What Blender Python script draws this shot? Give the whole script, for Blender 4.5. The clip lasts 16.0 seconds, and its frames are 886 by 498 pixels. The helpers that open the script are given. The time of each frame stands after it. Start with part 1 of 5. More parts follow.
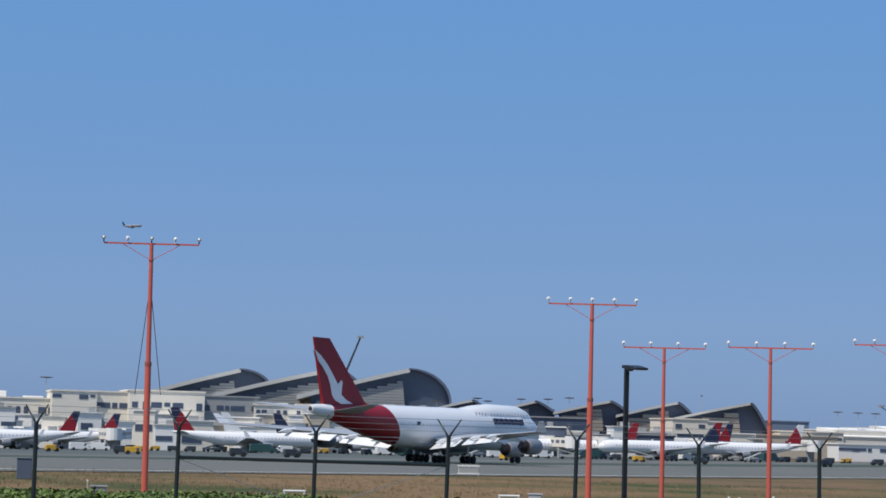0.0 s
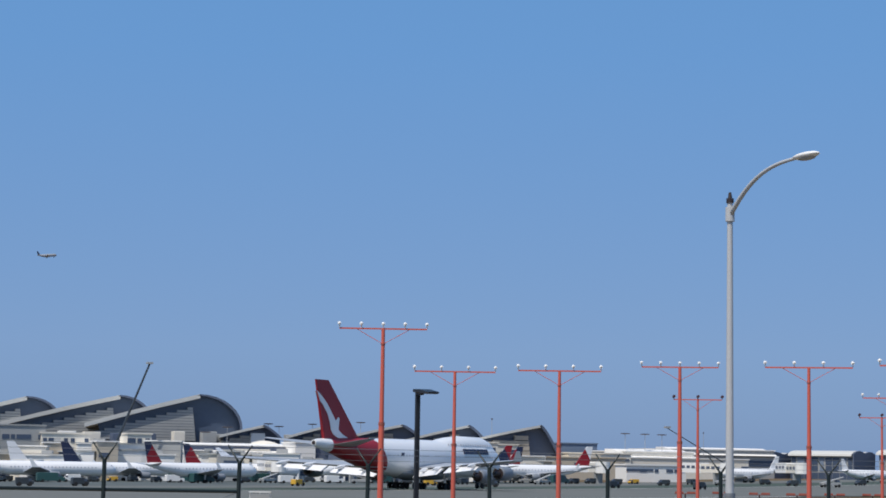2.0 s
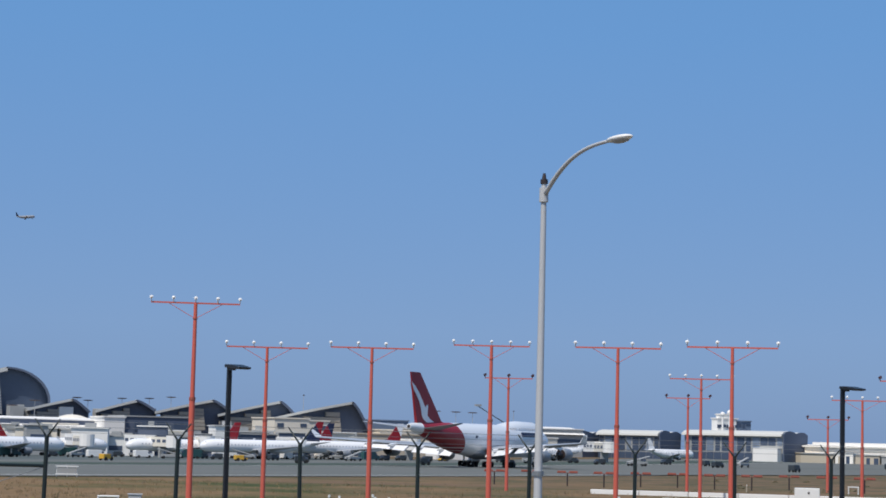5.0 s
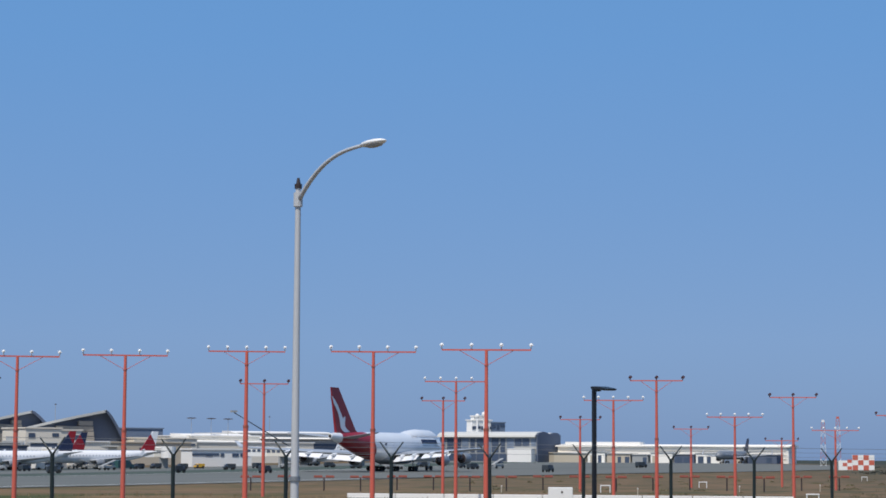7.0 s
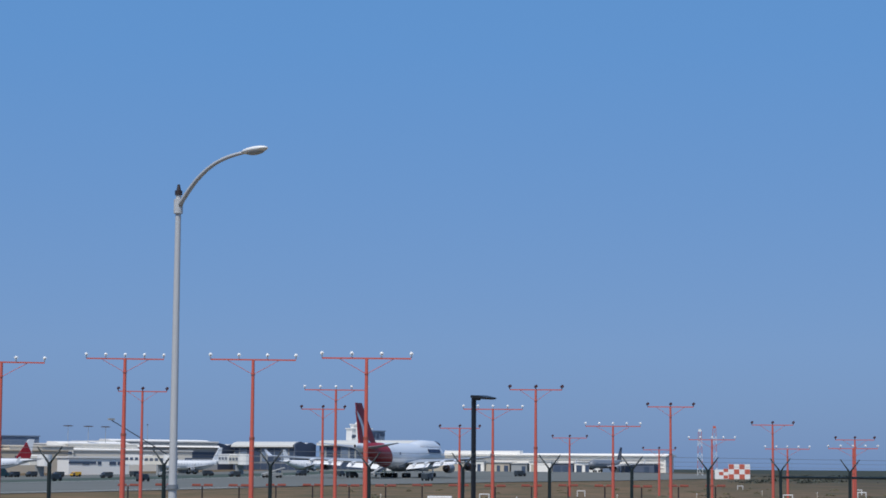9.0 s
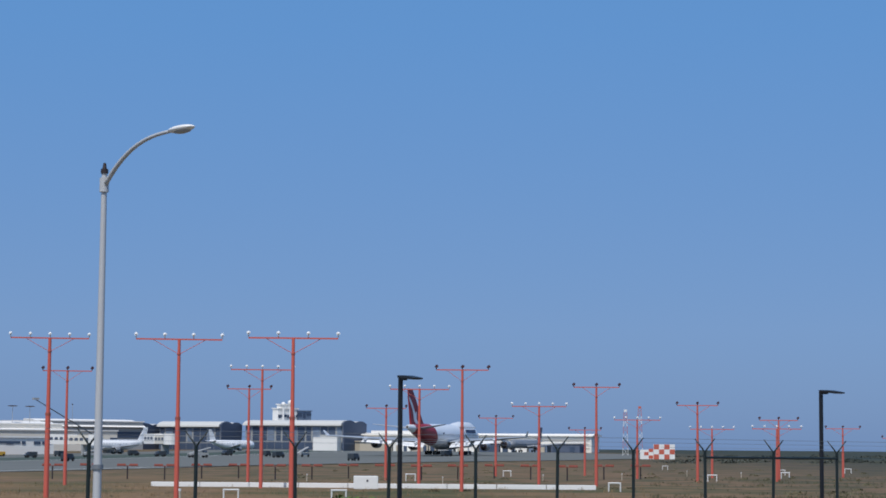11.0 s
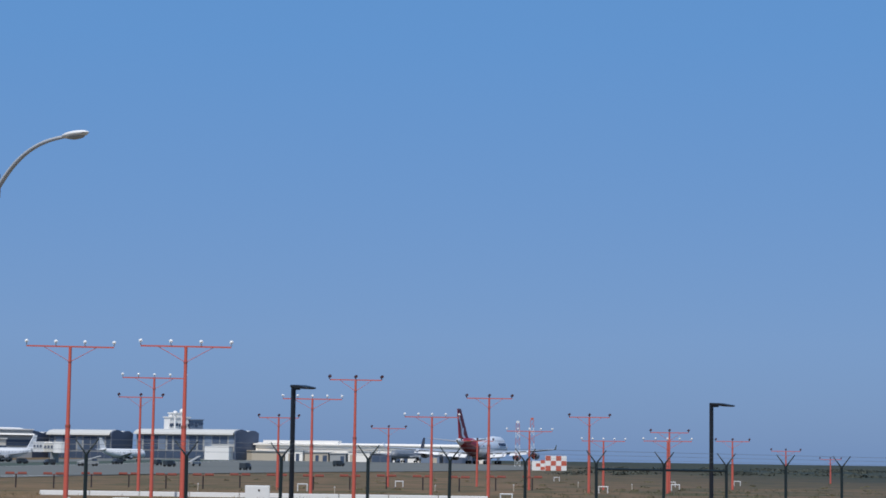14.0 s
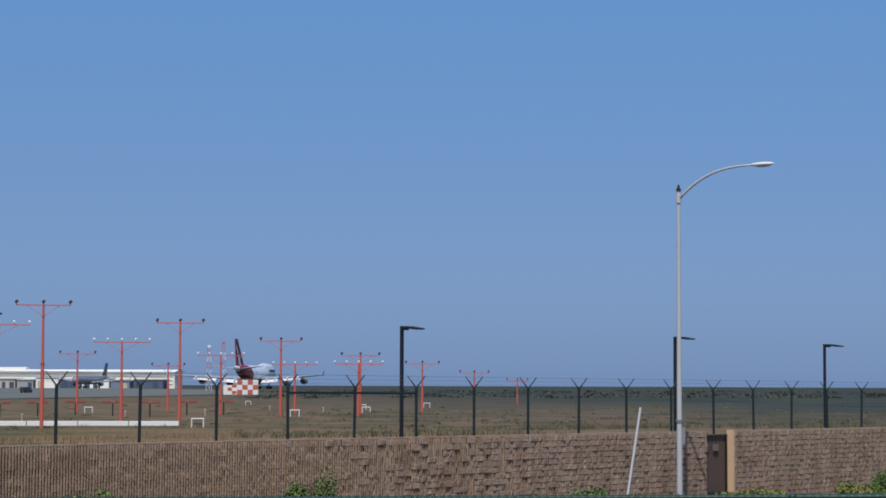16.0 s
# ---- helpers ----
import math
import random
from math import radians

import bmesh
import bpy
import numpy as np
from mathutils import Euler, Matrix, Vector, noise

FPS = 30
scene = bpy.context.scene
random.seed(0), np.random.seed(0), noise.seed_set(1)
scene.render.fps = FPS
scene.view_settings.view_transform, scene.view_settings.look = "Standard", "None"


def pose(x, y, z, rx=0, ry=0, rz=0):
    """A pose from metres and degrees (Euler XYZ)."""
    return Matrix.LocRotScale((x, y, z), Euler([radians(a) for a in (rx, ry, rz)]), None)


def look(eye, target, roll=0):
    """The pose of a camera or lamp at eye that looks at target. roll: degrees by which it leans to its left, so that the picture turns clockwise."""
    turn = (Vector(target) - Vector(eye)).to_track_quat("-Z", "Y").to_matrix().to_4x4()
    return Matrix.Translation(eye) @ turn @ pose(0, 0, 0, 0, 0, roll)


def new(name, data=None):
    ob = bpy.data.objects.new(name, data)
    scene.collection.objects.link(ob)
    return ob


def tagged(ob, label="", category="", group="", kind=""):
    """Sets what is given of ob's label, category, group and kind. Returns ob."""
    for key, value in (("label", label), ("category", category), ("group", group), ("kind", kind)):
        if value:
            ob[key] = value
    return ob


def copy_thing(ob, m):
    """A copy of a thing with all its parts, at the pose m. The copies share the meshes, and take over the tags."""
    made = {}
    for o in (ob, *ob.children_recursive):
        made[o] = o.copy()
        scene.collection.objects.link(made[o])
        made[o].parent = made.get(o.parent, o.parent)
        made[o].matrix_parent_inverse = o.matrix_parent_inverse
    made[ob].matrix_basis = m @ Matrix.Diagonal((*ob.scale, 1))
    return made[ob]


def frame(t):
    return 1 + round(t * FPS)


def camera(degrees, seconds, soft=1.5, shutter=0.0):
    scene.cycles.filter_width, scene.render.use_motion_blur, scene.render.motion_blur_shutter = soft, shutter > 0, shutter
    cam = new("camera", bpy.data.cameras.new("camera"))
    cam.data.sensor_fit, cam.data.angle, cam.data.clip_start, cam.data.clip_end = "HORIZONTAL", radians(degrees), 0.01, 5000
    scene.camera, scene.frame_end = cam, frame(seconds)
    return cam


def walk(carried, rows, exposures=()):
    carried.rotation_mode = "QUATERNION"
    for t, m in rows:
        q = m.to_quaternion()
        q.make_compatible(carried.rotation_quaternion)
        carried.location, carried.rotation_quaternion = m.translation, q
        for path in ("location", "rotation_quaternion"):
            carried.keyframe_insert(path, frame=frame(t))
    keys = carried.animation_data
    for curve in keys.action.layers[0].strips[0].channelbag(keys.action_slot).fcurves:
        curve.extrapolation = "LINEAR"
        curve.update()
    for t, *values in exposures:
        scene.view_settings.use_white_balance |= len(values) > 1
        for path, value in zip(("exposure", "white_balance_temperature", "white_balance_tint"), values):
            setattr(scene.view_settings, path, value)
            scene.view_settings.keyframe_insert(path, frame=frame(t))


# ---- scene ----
# The eye stands still on a bank; heading (degrees clockwise from +y), pitch and lean are of a hand-held pan.
EYE = Vector((0, 0, 6.0))
cam = camera(24.57, 16.0, soft=1.7)
PAN = [
    (0, 14.652, 5.227, 1.685), (0.5, 14.739, 4.762, 1.274), (1, 17.495, 5.724, 1.071), (1.5, 19.228, 5.478, 0.952),
    (2, 20.546, 6.055, 0.945), (2.5, 22.789, 5.718, 0.883), (3, 22.802, 5.973, 0.989), (3.2, 22.766, 6.196, 1.103),
    (5.3, 26.842, 5.387, 1.083), (5.5, 27.636, 5.558, 0.696), (6, 29.353, 5.984, 0.336), (6.5, 31.599, 5.615, 0.425),
    (7, 32.731, 5.746, 0.310), (7.5, 33.330, 5.674, 0.374), (8, 34.066, 5.991, 0.714), (8.5, 35.091, 6.414, 0.732),
    (9, 36.096, 6.006, 0.404), (9.5, 36.977, 5.940, 0.548), (9.7, 37.443, 5.995, 0.082), (11.8, 38.954, 4.897, 0.806),
    (12, 39.308, 4.770, 0.763), (12.5, 40.739, 5.409, 0.798), (13, 41.448, 5.320, 1.106), (13.5, 41.616, 5.216, 0.515),
    (14, 41.130, 5.784, 0.827), (14.5, 44.498, 4.613, -0.192), (15, 46.505, 3.499, 0.829), (15.5, 49.264, 1.457, 1.573),
    (16, 49.838, 3.725, 0.218)]


def aim(t, heading, pitch, lean):
    h, p = radians(heading), radians(pitch)
    return t, look(EYE, EYE + Vector((math.sin(h) * math.cos(p), math.cos(h) * math.cos(p), math.sin(p))), lean)


walk(cam, [aim(*r) for r in PAN], [(0, 0.05, 6650, 10), (7.5, 0.05, 6550, 10), (9, -0.09, 6250, 10), (14.5, -0.08, 6300, 10), (16, -0.1, 6450, 11)])

# ---- sky and sun ----
SUN_HEADING, SUN_HEIGHT = -121.0, 58.0
world = bpy.data.worlds.new("sky")
scene.world = world
world.use_nodes = True
nt = world.node_tree
nt.nodes.clear()
w_out = nt.nodes.new("ShaderNodeOutputWorld")
w_bg = nt.nodes.new("ShaderNodeBackground")
w_sky = nt.nodes.new("ShaderNodeTexSky")
w_sky.sky_type = "NISHITA"
w_sky.sun_disc = False
w_sky.sun_elevation = radians(SUN_HEIGHT)
w_sky.sun_rotation = radians(SUN_HEADING)
w_sky.altitude = 0
w_sky.air_density = 0.8
w_sky.dust_density = 0.6
w_sky.ozone_density = 3.0
w_bg.inputs["Strength"].default_value = 0.11
sh, se = radians(SUN_HEADING), radians(SUN_HEIGHT)
TO_SUN = Vector((math.sin(sh) * math.cos(se), math.cos(sh) * math.cos(se), math.sin(se)))
# a grey-blue haze on the horizon, a fuller blue above; paler and whiter on the sun's side of the sky
w_tex = nt.nodes.new("ShaderNodeTexCoord")
w_sep = nt.nodes.new("ShaderNodeSeparateXYZ")
w_ramp = nt.nodes.new("ShaderNodeMapRange")
w_ramp.inputs[2].default_value = 0.4
w_fade = nt.nodes.new("ShaderNodeValToRGB")
stops = w_fade.color_ramp.elements
stops[0].position, stops[0].color = 0.0, (0.2, 0.365, 0.725, 1)
stops[1].position, stops[1].color = 1.0, (0.15, 0.44, 0.935, 1)
for at, tone in ((0.14, (0.235, 0.43, 0.825, 1)), (0.5, (0.178, 0.445, 0.925, 1))):
    stops.new(at).color = tone
w_gain = nt.nodes.new("ShaderNodeVectorMath")
w_gain.operation = "SCALE"
w_gain.inputs["Scale"].default_value = 6.2
w_dot = nt.nodes.new("ShaderNodeVectorMath")
w_dot.operation = "DOT_PRODUCT"
w_dot.inputs[1].default_value = TO_SUN
w_side = nt.nodes.new("ShaderNodeMapRange")
w_side.inputs[1].default_value, w_side.inputs[2].default_value = 0.0, 0.9
w_side.inputs[3].default_value, w_side.inputs[4].default_value = 0.85, 0.0
w_blue = nt.nodes.new("ShaderNodeMixRGB")
nt.links.new(w_tex.outputs["Generated"], w_sep.inputs[0])
nt.links.new(w_tex.outputs["Generated"], w_dot.inputs[0])
nt.links.new(w_dot.outputs["Value"], w_side.inputs[0])
nt.links.new(w_side.outputs[0], w_blue.inputs[0])
nt.links.new(w_sep.outputs[2], w_ramp.inputs[0])
nt.links.new(w_ramp.outputs[0], w_fade.inputs[0])
nt.links.new(w_fade.outputs[0], w_gain.inputs[0])
nt.links.new(w_gain.outputs[0], w_blue.inputs[2])
nt.links.new(w_sky.outputs[0], w_blue.inputs[1])
nt.links.new(w_blue.outputs[0], w_bg.inputs[0])
nt.links.new(w_bg.outputs[0], w_out.inputs[0])
sun = new("sun", bpy.data.lights.new("sun", "SUN"))
sun.data.energy = 3.7
sun.data.angle = radians(0.5)
sun.data.color = (1.0, 0.95, 0.88)
sun.matrix_world = look((0, 0, 60), Vector((0, 0, 60)) - TO_SUN)


# ---- materials ----
def material(name, color, rough=0.6, metal=0.0, vary=0.15, scale=1.0, fine=12.0, bump=0.0, second=None, mask=0.5, coat=0.0, island=0.0):
    """Base colour broken up by a broad and a fine noise in object metres; second: a colour of stains or wear."""
    m = bpy.data.materials.new(name)
    m.use_nodes = True
    n, l = m.node_tree.nodes, m.node_tree.links
    b = n["Principled BSDF"]
    b.inputs["Roughness"].default_value = rough
    b.inputs["Metallic"].default_value = metal
    b.inputs["Coat Weight"].default_value = coat
    geo = n.new("ShaderNodeNewGeometry")
    broad = n.new("ShaderNodeTexNoise")
    broad.inputs["Scale"].default_value = scale
    broad.inputs["Detail"].default_value = 5
    small = n.new("ShaderNodeTexNoise")
    small.inputs["Scale"].default_value = scale * fine
    small.inputs["Detail"].default_value = 3
    tex = n.new("ShaderNodeTexCoord")
    for q in (broad, small):
        l.new(tex.outputs["Object"], q.inputs["Vector"])
    mix = n.new("ShaderNodeMixRGB")
    dark = [c * (1 - vary) for c in color]
    lite = [min(1, c * (1 + vary)) for c in color]
    mix.inputs[1].default_value = (*dark, 1)
    mix.inputs[2].default_value = (*lite, 1)
    add = n.new("ShaderNodeMath")
    add.operation = "MULTIPLY_ADD"
    l.new(small.outputs["Fac"], add.inputs[0])
    add.inputs[1].default_value = 0.5
    half = n.new("ShaderNodeMath")
    half.operation = "MULTIPLY"
    half.inputs[1].default_value = 0.5
    l.new(broad.outputs["Fac"], half.inputs[0])
    l.new(half.outputs[0], add.inputs[2])
    l.new(add.outputs[0], mix.inputs[0])
    last = mix.outputs[0]
    if second:
        ramp = n.new("ShaderNodeValToRGB")
        ramp.color_ramp.elements[0].position = mask - 0.08
        ramp.color_ramp.elements[1].position = mask + 0.12
        l.new(broad.outputs["Fac"], ramp.inputs[0])
        mx = n.new("ShaderNodeMixRGB")
        mx.inputs[2].default_value = (*second, 1)
        l.new(ramp.outputs[0], mx.inputs[0])
        l.new(last, mx.inputs[1])
        last = mx.outputs[0]
    if island:
        info = n.new("ShaderNodeObjectInfo")
        s = n.new("ShaderNodeMath")
        l.new(info.outputs["Random"], s.inputs[0])
        l.new(geo.outputs["Random Per Island"], s.inputs[1])
        fr = n.new("ShaderNodeMath")
        fr.operation = "FRACT"
        l.new(s.outputs[0], fr.inputs[0])
        rng = n.new("ShaderNodeMapRange")
        rng.inputs[3].default_value = 1 - island
        rng.inputs[4].default_value = 1 + island
        l.new(fr.outputs[0], rng.inputs[0])
        mul = n.new("ShaderNodeVectorMath")
        mul.operation = "SCALE"
        l.new(last, mul.inputs[0])
        l.new(rng.outputs[0], mul.inputs["Scale"])
        last = mul.outputs[0]
    l.new(last, b.inputs["Base Color"])
    if bump:
        bp = n.new("ShaderNodeBump")
        bp.inputs["Strength"].default_value = bump
        bp.inputs["Distance"].default_value = 0.03
        l.new(small.outputs["Fac"], bp.inputs["Height"])
        l.new(bp.outputs[0], b.inputs["Normal"])
    return m


M = {
    "orange": material("orange_mast_paint", (0.56, 0.115, 0.08), 0.5, vary=0.22, scale=0.8),
    "orange_dull": material("dull_orange_paint", (0.32, 0.085, 0.06), 0.6, vary=0.25, scale=0.8),
    "white_paint": material("white_paint", (0.78, 0.78, 0.76), 0.5, vary=0.06, scale=0.6),
    "black_metal": material("black_coated_steel", (0.011, 0.012, 0.015), 0.45, vary=0.3, scale=2),
    "green_metal": material("dark_green_coated_steel", (0.008, 0.017, 0.017), 0.45, vary=0.3, scale=2),
    "fence_green": material("green_coated_wire", (0.006, 0.046, 0.038), 0.5, vary=0.25, scale=3),
    "galv": material("galvanised_steel", (0.46, 0.475, 0.49), 0.5, metal=0.0, vary=0.12, scale=0.8, fine=20),
    "wire": material("thin_wire_steel", (0.25, 0.27, 0.29), 0.5, metal=0.5),
    "lamp_dark": material("dark_lamp_housing", (0.03, 0.02, 0.02), 0.5),
    "lamp_red": material("dull_red_lamp_housing", (0.075, 0.028, 0.03), 0.5),
    "facade_pale": material("pale_warehouse_sheet", (0.88, 0.85, 0.78), 0.8, vary=0.05, scale=0.06),
    "lamp_glass": material("silvered_lamp_glass", (0.85, 0.86, 0.86), 0.25, vary=0.03),
    "block": material("brown_split_block", (0.345, 0.25, 0.184), 0.95, vary=0.34, scale=0.9, fine=22, bump=1.0, island=0.1, second=(0.265, 0.18, 0.124), mask=0.56),
    "gate_brown": material("brown_gate_sheet", (0.10, 0.068, 0.055), 0.7, vary=0.2, scale=1.5),
    # near-black brown that puts the ribs' shadow into grooves and joints
    "groove_shade": material("brown_groove_shade", (0.045, 0.032, 0.026), 0.95, vary=0.2, scale=3, bump=0.3),
    # bright tan with the sun on the gate's right reveal put in
    "tan": material("sunlit_tan_post", (0.62, 0.42, 0.27), 0.9, vary=0.12, scale=2),
    "concrete": material("weathered_concrete", (0.54, 0.485, 0.39), 0.92, vary=0.2, scale=0.35, fine=24, bump=0.25, second=(0.43, 0.385, 0.315), mask=0.58),
    "kerb": material("pale_concrete", (0.26, 0.235, 0.195), 0.9, vary=0.16, scale=0.8, fine=20),
    "asphalt": material("worn_asphalt", (0.17, 0.155, 0.135), 0.9, vary=0.2, scale=0.3, fine=40, bump=0.2),
    "runway": material("runway_concrete", (0.125, 0.13, 0.118), 0.9, vary=0.16, scale=0.02, fine=30, second=(0.095, 0.105, 0.092), mask=0.58),
    "apron": material("apron_concrete", (0.08, 0.095, 0.09), 0.9, vary=0.18, scale=0.02, fine=25),
    "strip": material("mown_green_strip", (0.045, 0.065, 0.048), 0.95, vary=0.2, scale=0.03, fine=25),
    "line": material("runway_line_paint", (0.6, 0.6, 0.57), 0.8, vary=0.1, scale=0.4),
    # dark glazing and dark cladding carry the blue lift of distant haze
    "glass_dark": material("dark_glazing", (0.06, 0.085, 0.135), 0.3, vary=0.25, scale=0.05),
    "facade_grey": material("grey_cladding", (0.33, 0.34, 0.34), 0.7, vary=0.1, scale=0.05),
    # dark cladding, also the shade put on curled roof ends and hangar ends
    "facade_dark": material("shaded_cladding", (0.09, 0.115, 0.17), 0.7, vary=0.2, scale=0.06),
    "facade_blue": material("blue_grey_cladding", (0.17, 0.22, 0.3), 0.6, vary=0.15, scale=0.05),
    "facade_cream": material("cream_facade", (0.74, 0.695, 0.605), 0.8, vary=0.09, scale=0.06),
    "facade_beige": material("beige_facade", (0.5, 0.44, 0.35), 0.8, vary=0.1, scale=0.06),
    "louvre_brown": material("brown_grey_louvres", (0.36, 0.33, 0.285), 0.7, vary=0.14, scale=0.06),
    "roof_pale": material("pale_metal_roof", (0.55, 0.55, 0.52), 0.5, vary=0.08, scale=0.05),
    "roof_white": material("white_membrane_roof", (0.8, 0.79, 0.76), 0.7, vary=0.05, scale=0.03),
    "plane_white": material("white_aircraft_paint", (0.8, 0.81, 0.82), 0.28, vary=0.04, scale=0.15, coat=0.3),
    "plane_grey": material("grey_aircraft_paint", (0.34, 0.36, 0.39), 0.35, vary=0.08, scale=0.2),
    "window_grey": material("pale_cabin_window", (0.46, 0.48, 0.53), 0.3, vary=0.1, scale=0.3),
    "nacelle_grey": material("dark_grey_nacelle_paint", (0.2, 0.22, 0.25), 0.4, vary=0.1, scale=0.3),
    "plane_red": material("red_aircraft_paint", (0.285, 0.009, 0.017), 0.5, vary=0.12, scale=0.2),
    "plane_navy": material("navy_aircraft_paint", (0.02, 0.028, 0.07), 0.3, vary=0.1, scale=0.2),
    "silver": material("bare_aluminium", (0.6, 0.61, 0.62), 0.35, metal=0.7, vary=0.08, scale=0.5),
    "rubber": material("black_rubber", (0.02, 0.02, 0.021), 0.85, vary=0.2, scale=3),
    "yellow": material("yellow_vehicle_paint", (0.62, 0.36, 0.04), 0.45, vary=0.08),
    "vehicle_teal": material("teal_vehicle_paint", (0.025, 0.08, 0.08), 0.4),
    "vehicle_dark": material("dark_vehicle_paint", (0.035, 0.045, 0.055), 0.4, vary=0.3),
    "red_check": material("faded_red_paint", (0.50, 0.11, 0.07), 0.6, vary=0.12),
    "leaf": material("green_leaf", (0.085, 0.14, 0.022), 0.6, vary=0.45, scale=3, island=0.45),
    "leaf_yellow": material("yellow_green_leaf", (0.17, 0.18, 0.035), 0.6, vary=0.4, scale=3, island=0.4),
    "leaf_olive": material("olive_shrub", (0.13, 0.115, 0.06), 0.8, vary=0.4, scale=1, island=0.4),
    "weed": material("dull_green_weed", (0.085, 0.085, 0.042), 0.8, vary=0.3, scale=1, island=0.4),
    "twig": material("brown_twig", (0.09, 0.06, 0.04), 0.9),
    "dry_grass": material("dry_grass_blade", (0.25, 0.175, 0.095), 0.9, vary=0.25, scale=0.4, island=0.3),
    "chalk": material("white_spray_marks", (0.86, 0.86, 0.85), 0.9, vary=0.1),
    "far_scrub": material("far_scrub", (0.065, 0.072, 0.055), 0.95, vary=0.4, scale=0.03, fine=9, second=(0.045, 0.055, 0.045), mask=0.5),
}


def ground_material():
    """Dry grass with green patches, mixed by noises of several widths."""
    m = bpy.data.materials.new("dry_grassland")
    m.use_nodes = True
    n, l = m.node_tree.nodes, m.node_tree.links
    b = n["Principled BSDF"]
    b.inputs["Roughness"].default_value = 1.0
    b.inputs["Specular IOR Level"].default_value = 0.1
    tex = n.new("ShaderNodeTexCoord")

    def fac(scale, lo, hi, detail=6):
        q = n.new("ShaderNodeTexNoise")
        q.inputs["Scale"].default_value = scale
        q.inputs["Detail"].default_value = detail
        l.new(tex.outputs["Object"], q.inputs["Vector"])
        r = n.new("ShaderNodeMapRange")
        r.inputs[1].default_value, r.inputs[2].default_value = lo, hi
        l.new(q.outputs["Fac"], r.inputs[0])
        return r.outputs[0]

    def mixed(f, a, c):
        x = n.new("ShaderNodeMixRGB")
        l.new(f, x.inputs[0])
        for i, v in ((1, a), (2, c)):
            if isinstance(v, tuple):
                x.inputs[i].default_value = (*v, 1)
            else:
                l.new(v, x.inputs[i])
        return x.outputs[0]

    straw = mixed(fac(1.3, 0.3, 0.7), (0.135, 0.092, 0.05), (0.25, 0.165, 0.088))
    green = mixed(fac(0.9, 0.3, 0.7), (0.04, 0.06, 0.022), (0.08, 0.09, 0.036))
    base = mixed(fac(0.055, 0.47, 0.62), straw, green)
    soil = mixed(fac(0.021, 0.55, 0.68), base, (0.165, 0.11, 0.07))
    # greener, darker scrub towards the coast, with distant blue haze put into its tone
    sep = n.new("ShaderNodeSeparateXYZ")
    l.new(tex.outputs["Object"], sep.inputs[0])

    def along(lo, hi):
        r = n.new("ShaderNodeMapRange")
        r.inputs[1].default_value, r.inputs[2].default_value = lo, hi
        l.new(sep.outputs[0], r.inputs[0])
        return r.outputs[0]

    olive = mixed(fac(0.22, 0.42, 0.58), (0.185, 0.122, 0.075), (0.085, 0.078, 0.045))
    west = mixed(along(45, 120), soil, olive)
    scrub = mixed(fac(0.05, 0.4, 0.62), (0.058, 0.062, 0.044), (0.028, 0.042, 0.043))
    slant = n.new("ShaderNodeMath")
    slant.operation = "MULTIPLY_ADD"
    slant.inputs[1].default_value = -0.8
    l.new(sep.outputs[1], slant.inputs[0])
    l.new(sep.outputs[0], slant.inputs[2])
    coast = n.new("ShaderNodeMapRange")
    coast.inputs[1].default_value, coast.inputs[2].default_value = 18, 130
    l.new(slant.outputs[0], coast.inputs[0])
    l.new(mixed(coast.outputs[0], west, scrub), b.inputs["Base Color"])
    return m


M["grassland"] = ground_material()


def add_streaks(m, lo, hi):
    """Upright rain streaks over a wall's paint."""
    n, l = m.node_tree.nodes, m.node_tree.links
    b = n["Principled BSDF"]
    old = b.inputs["Base Color"].links[0].from_socket
    tex, mp, q, r, mul = (n.new("ShaderNode" + k) for k in ("TexCoord", "Mapping", "TexNoise", "MapRange", "VectorMath"))
    mp.inputs["Scale"].default_value = (1.1, 1.1, 0.16)
    q.inputs["Scale"].default_value = 1.6
    q.inputs["Detail"].default_value = 5
    r.inputs[1].default_value, r.inputs[2].default_value = 0.35, 0.62
    r.inputs[3].default_value, r.inputs[4].default_value = lo, hi
    mul.operation = "SCALE"
    l.new(tex.outputs["Object"], mp.inputs[0])
    l.new(mp.outputs[0], q.inputs["Vector"])
    l.new(q.outputs["Fac"], r.inputs[0])
    l.new(old, mul.inputs[0])
    l.new(r.outputs[0], mul.inputs["Scale"])
    l.new(mul.outputs[0], b.inputs["Base Color"])


add_streaks(M["concrete"], 0.86, 1.1)
add_streaks(M["block"], 0.86, 1.1)


# ---- mesh tools ----
def box(bm, c, s, turn=None):
    m = Matrix.Translation(c) @ (turn.to_4x4() if turn else Matrix.Identity(4)) @ Matrix.Diagonal((*s, 1))
    return bmesh.ops.create_cube(bm, size=1, matrix=m)["verts"]


def rod(bm, a, b, r, r2=None, n=8, caps=True):
    a, b = Vector(a), Vector(b)
    d = b - a
    m = Matrix.Translation((a + b) / 2) @ d.to_track_quat("Z", "Y").to_matrix().to_4x4()
    return bmesh.ops.create_cone(bm, cap_ends=caps, segments=n, radius1=r, radius2=r if r2 is None else r2, depth=d.length, matrix=m)["verts"]


def ball(bm, c, s, u=12, v=8):
    return bmesh.ops.create_uvsphere(bm, u_segments=u, v_segments=v, radius=1, matrix=Matrix.Translation(c) @ Matrix.Diagonal((*s, 1)))["verts"]


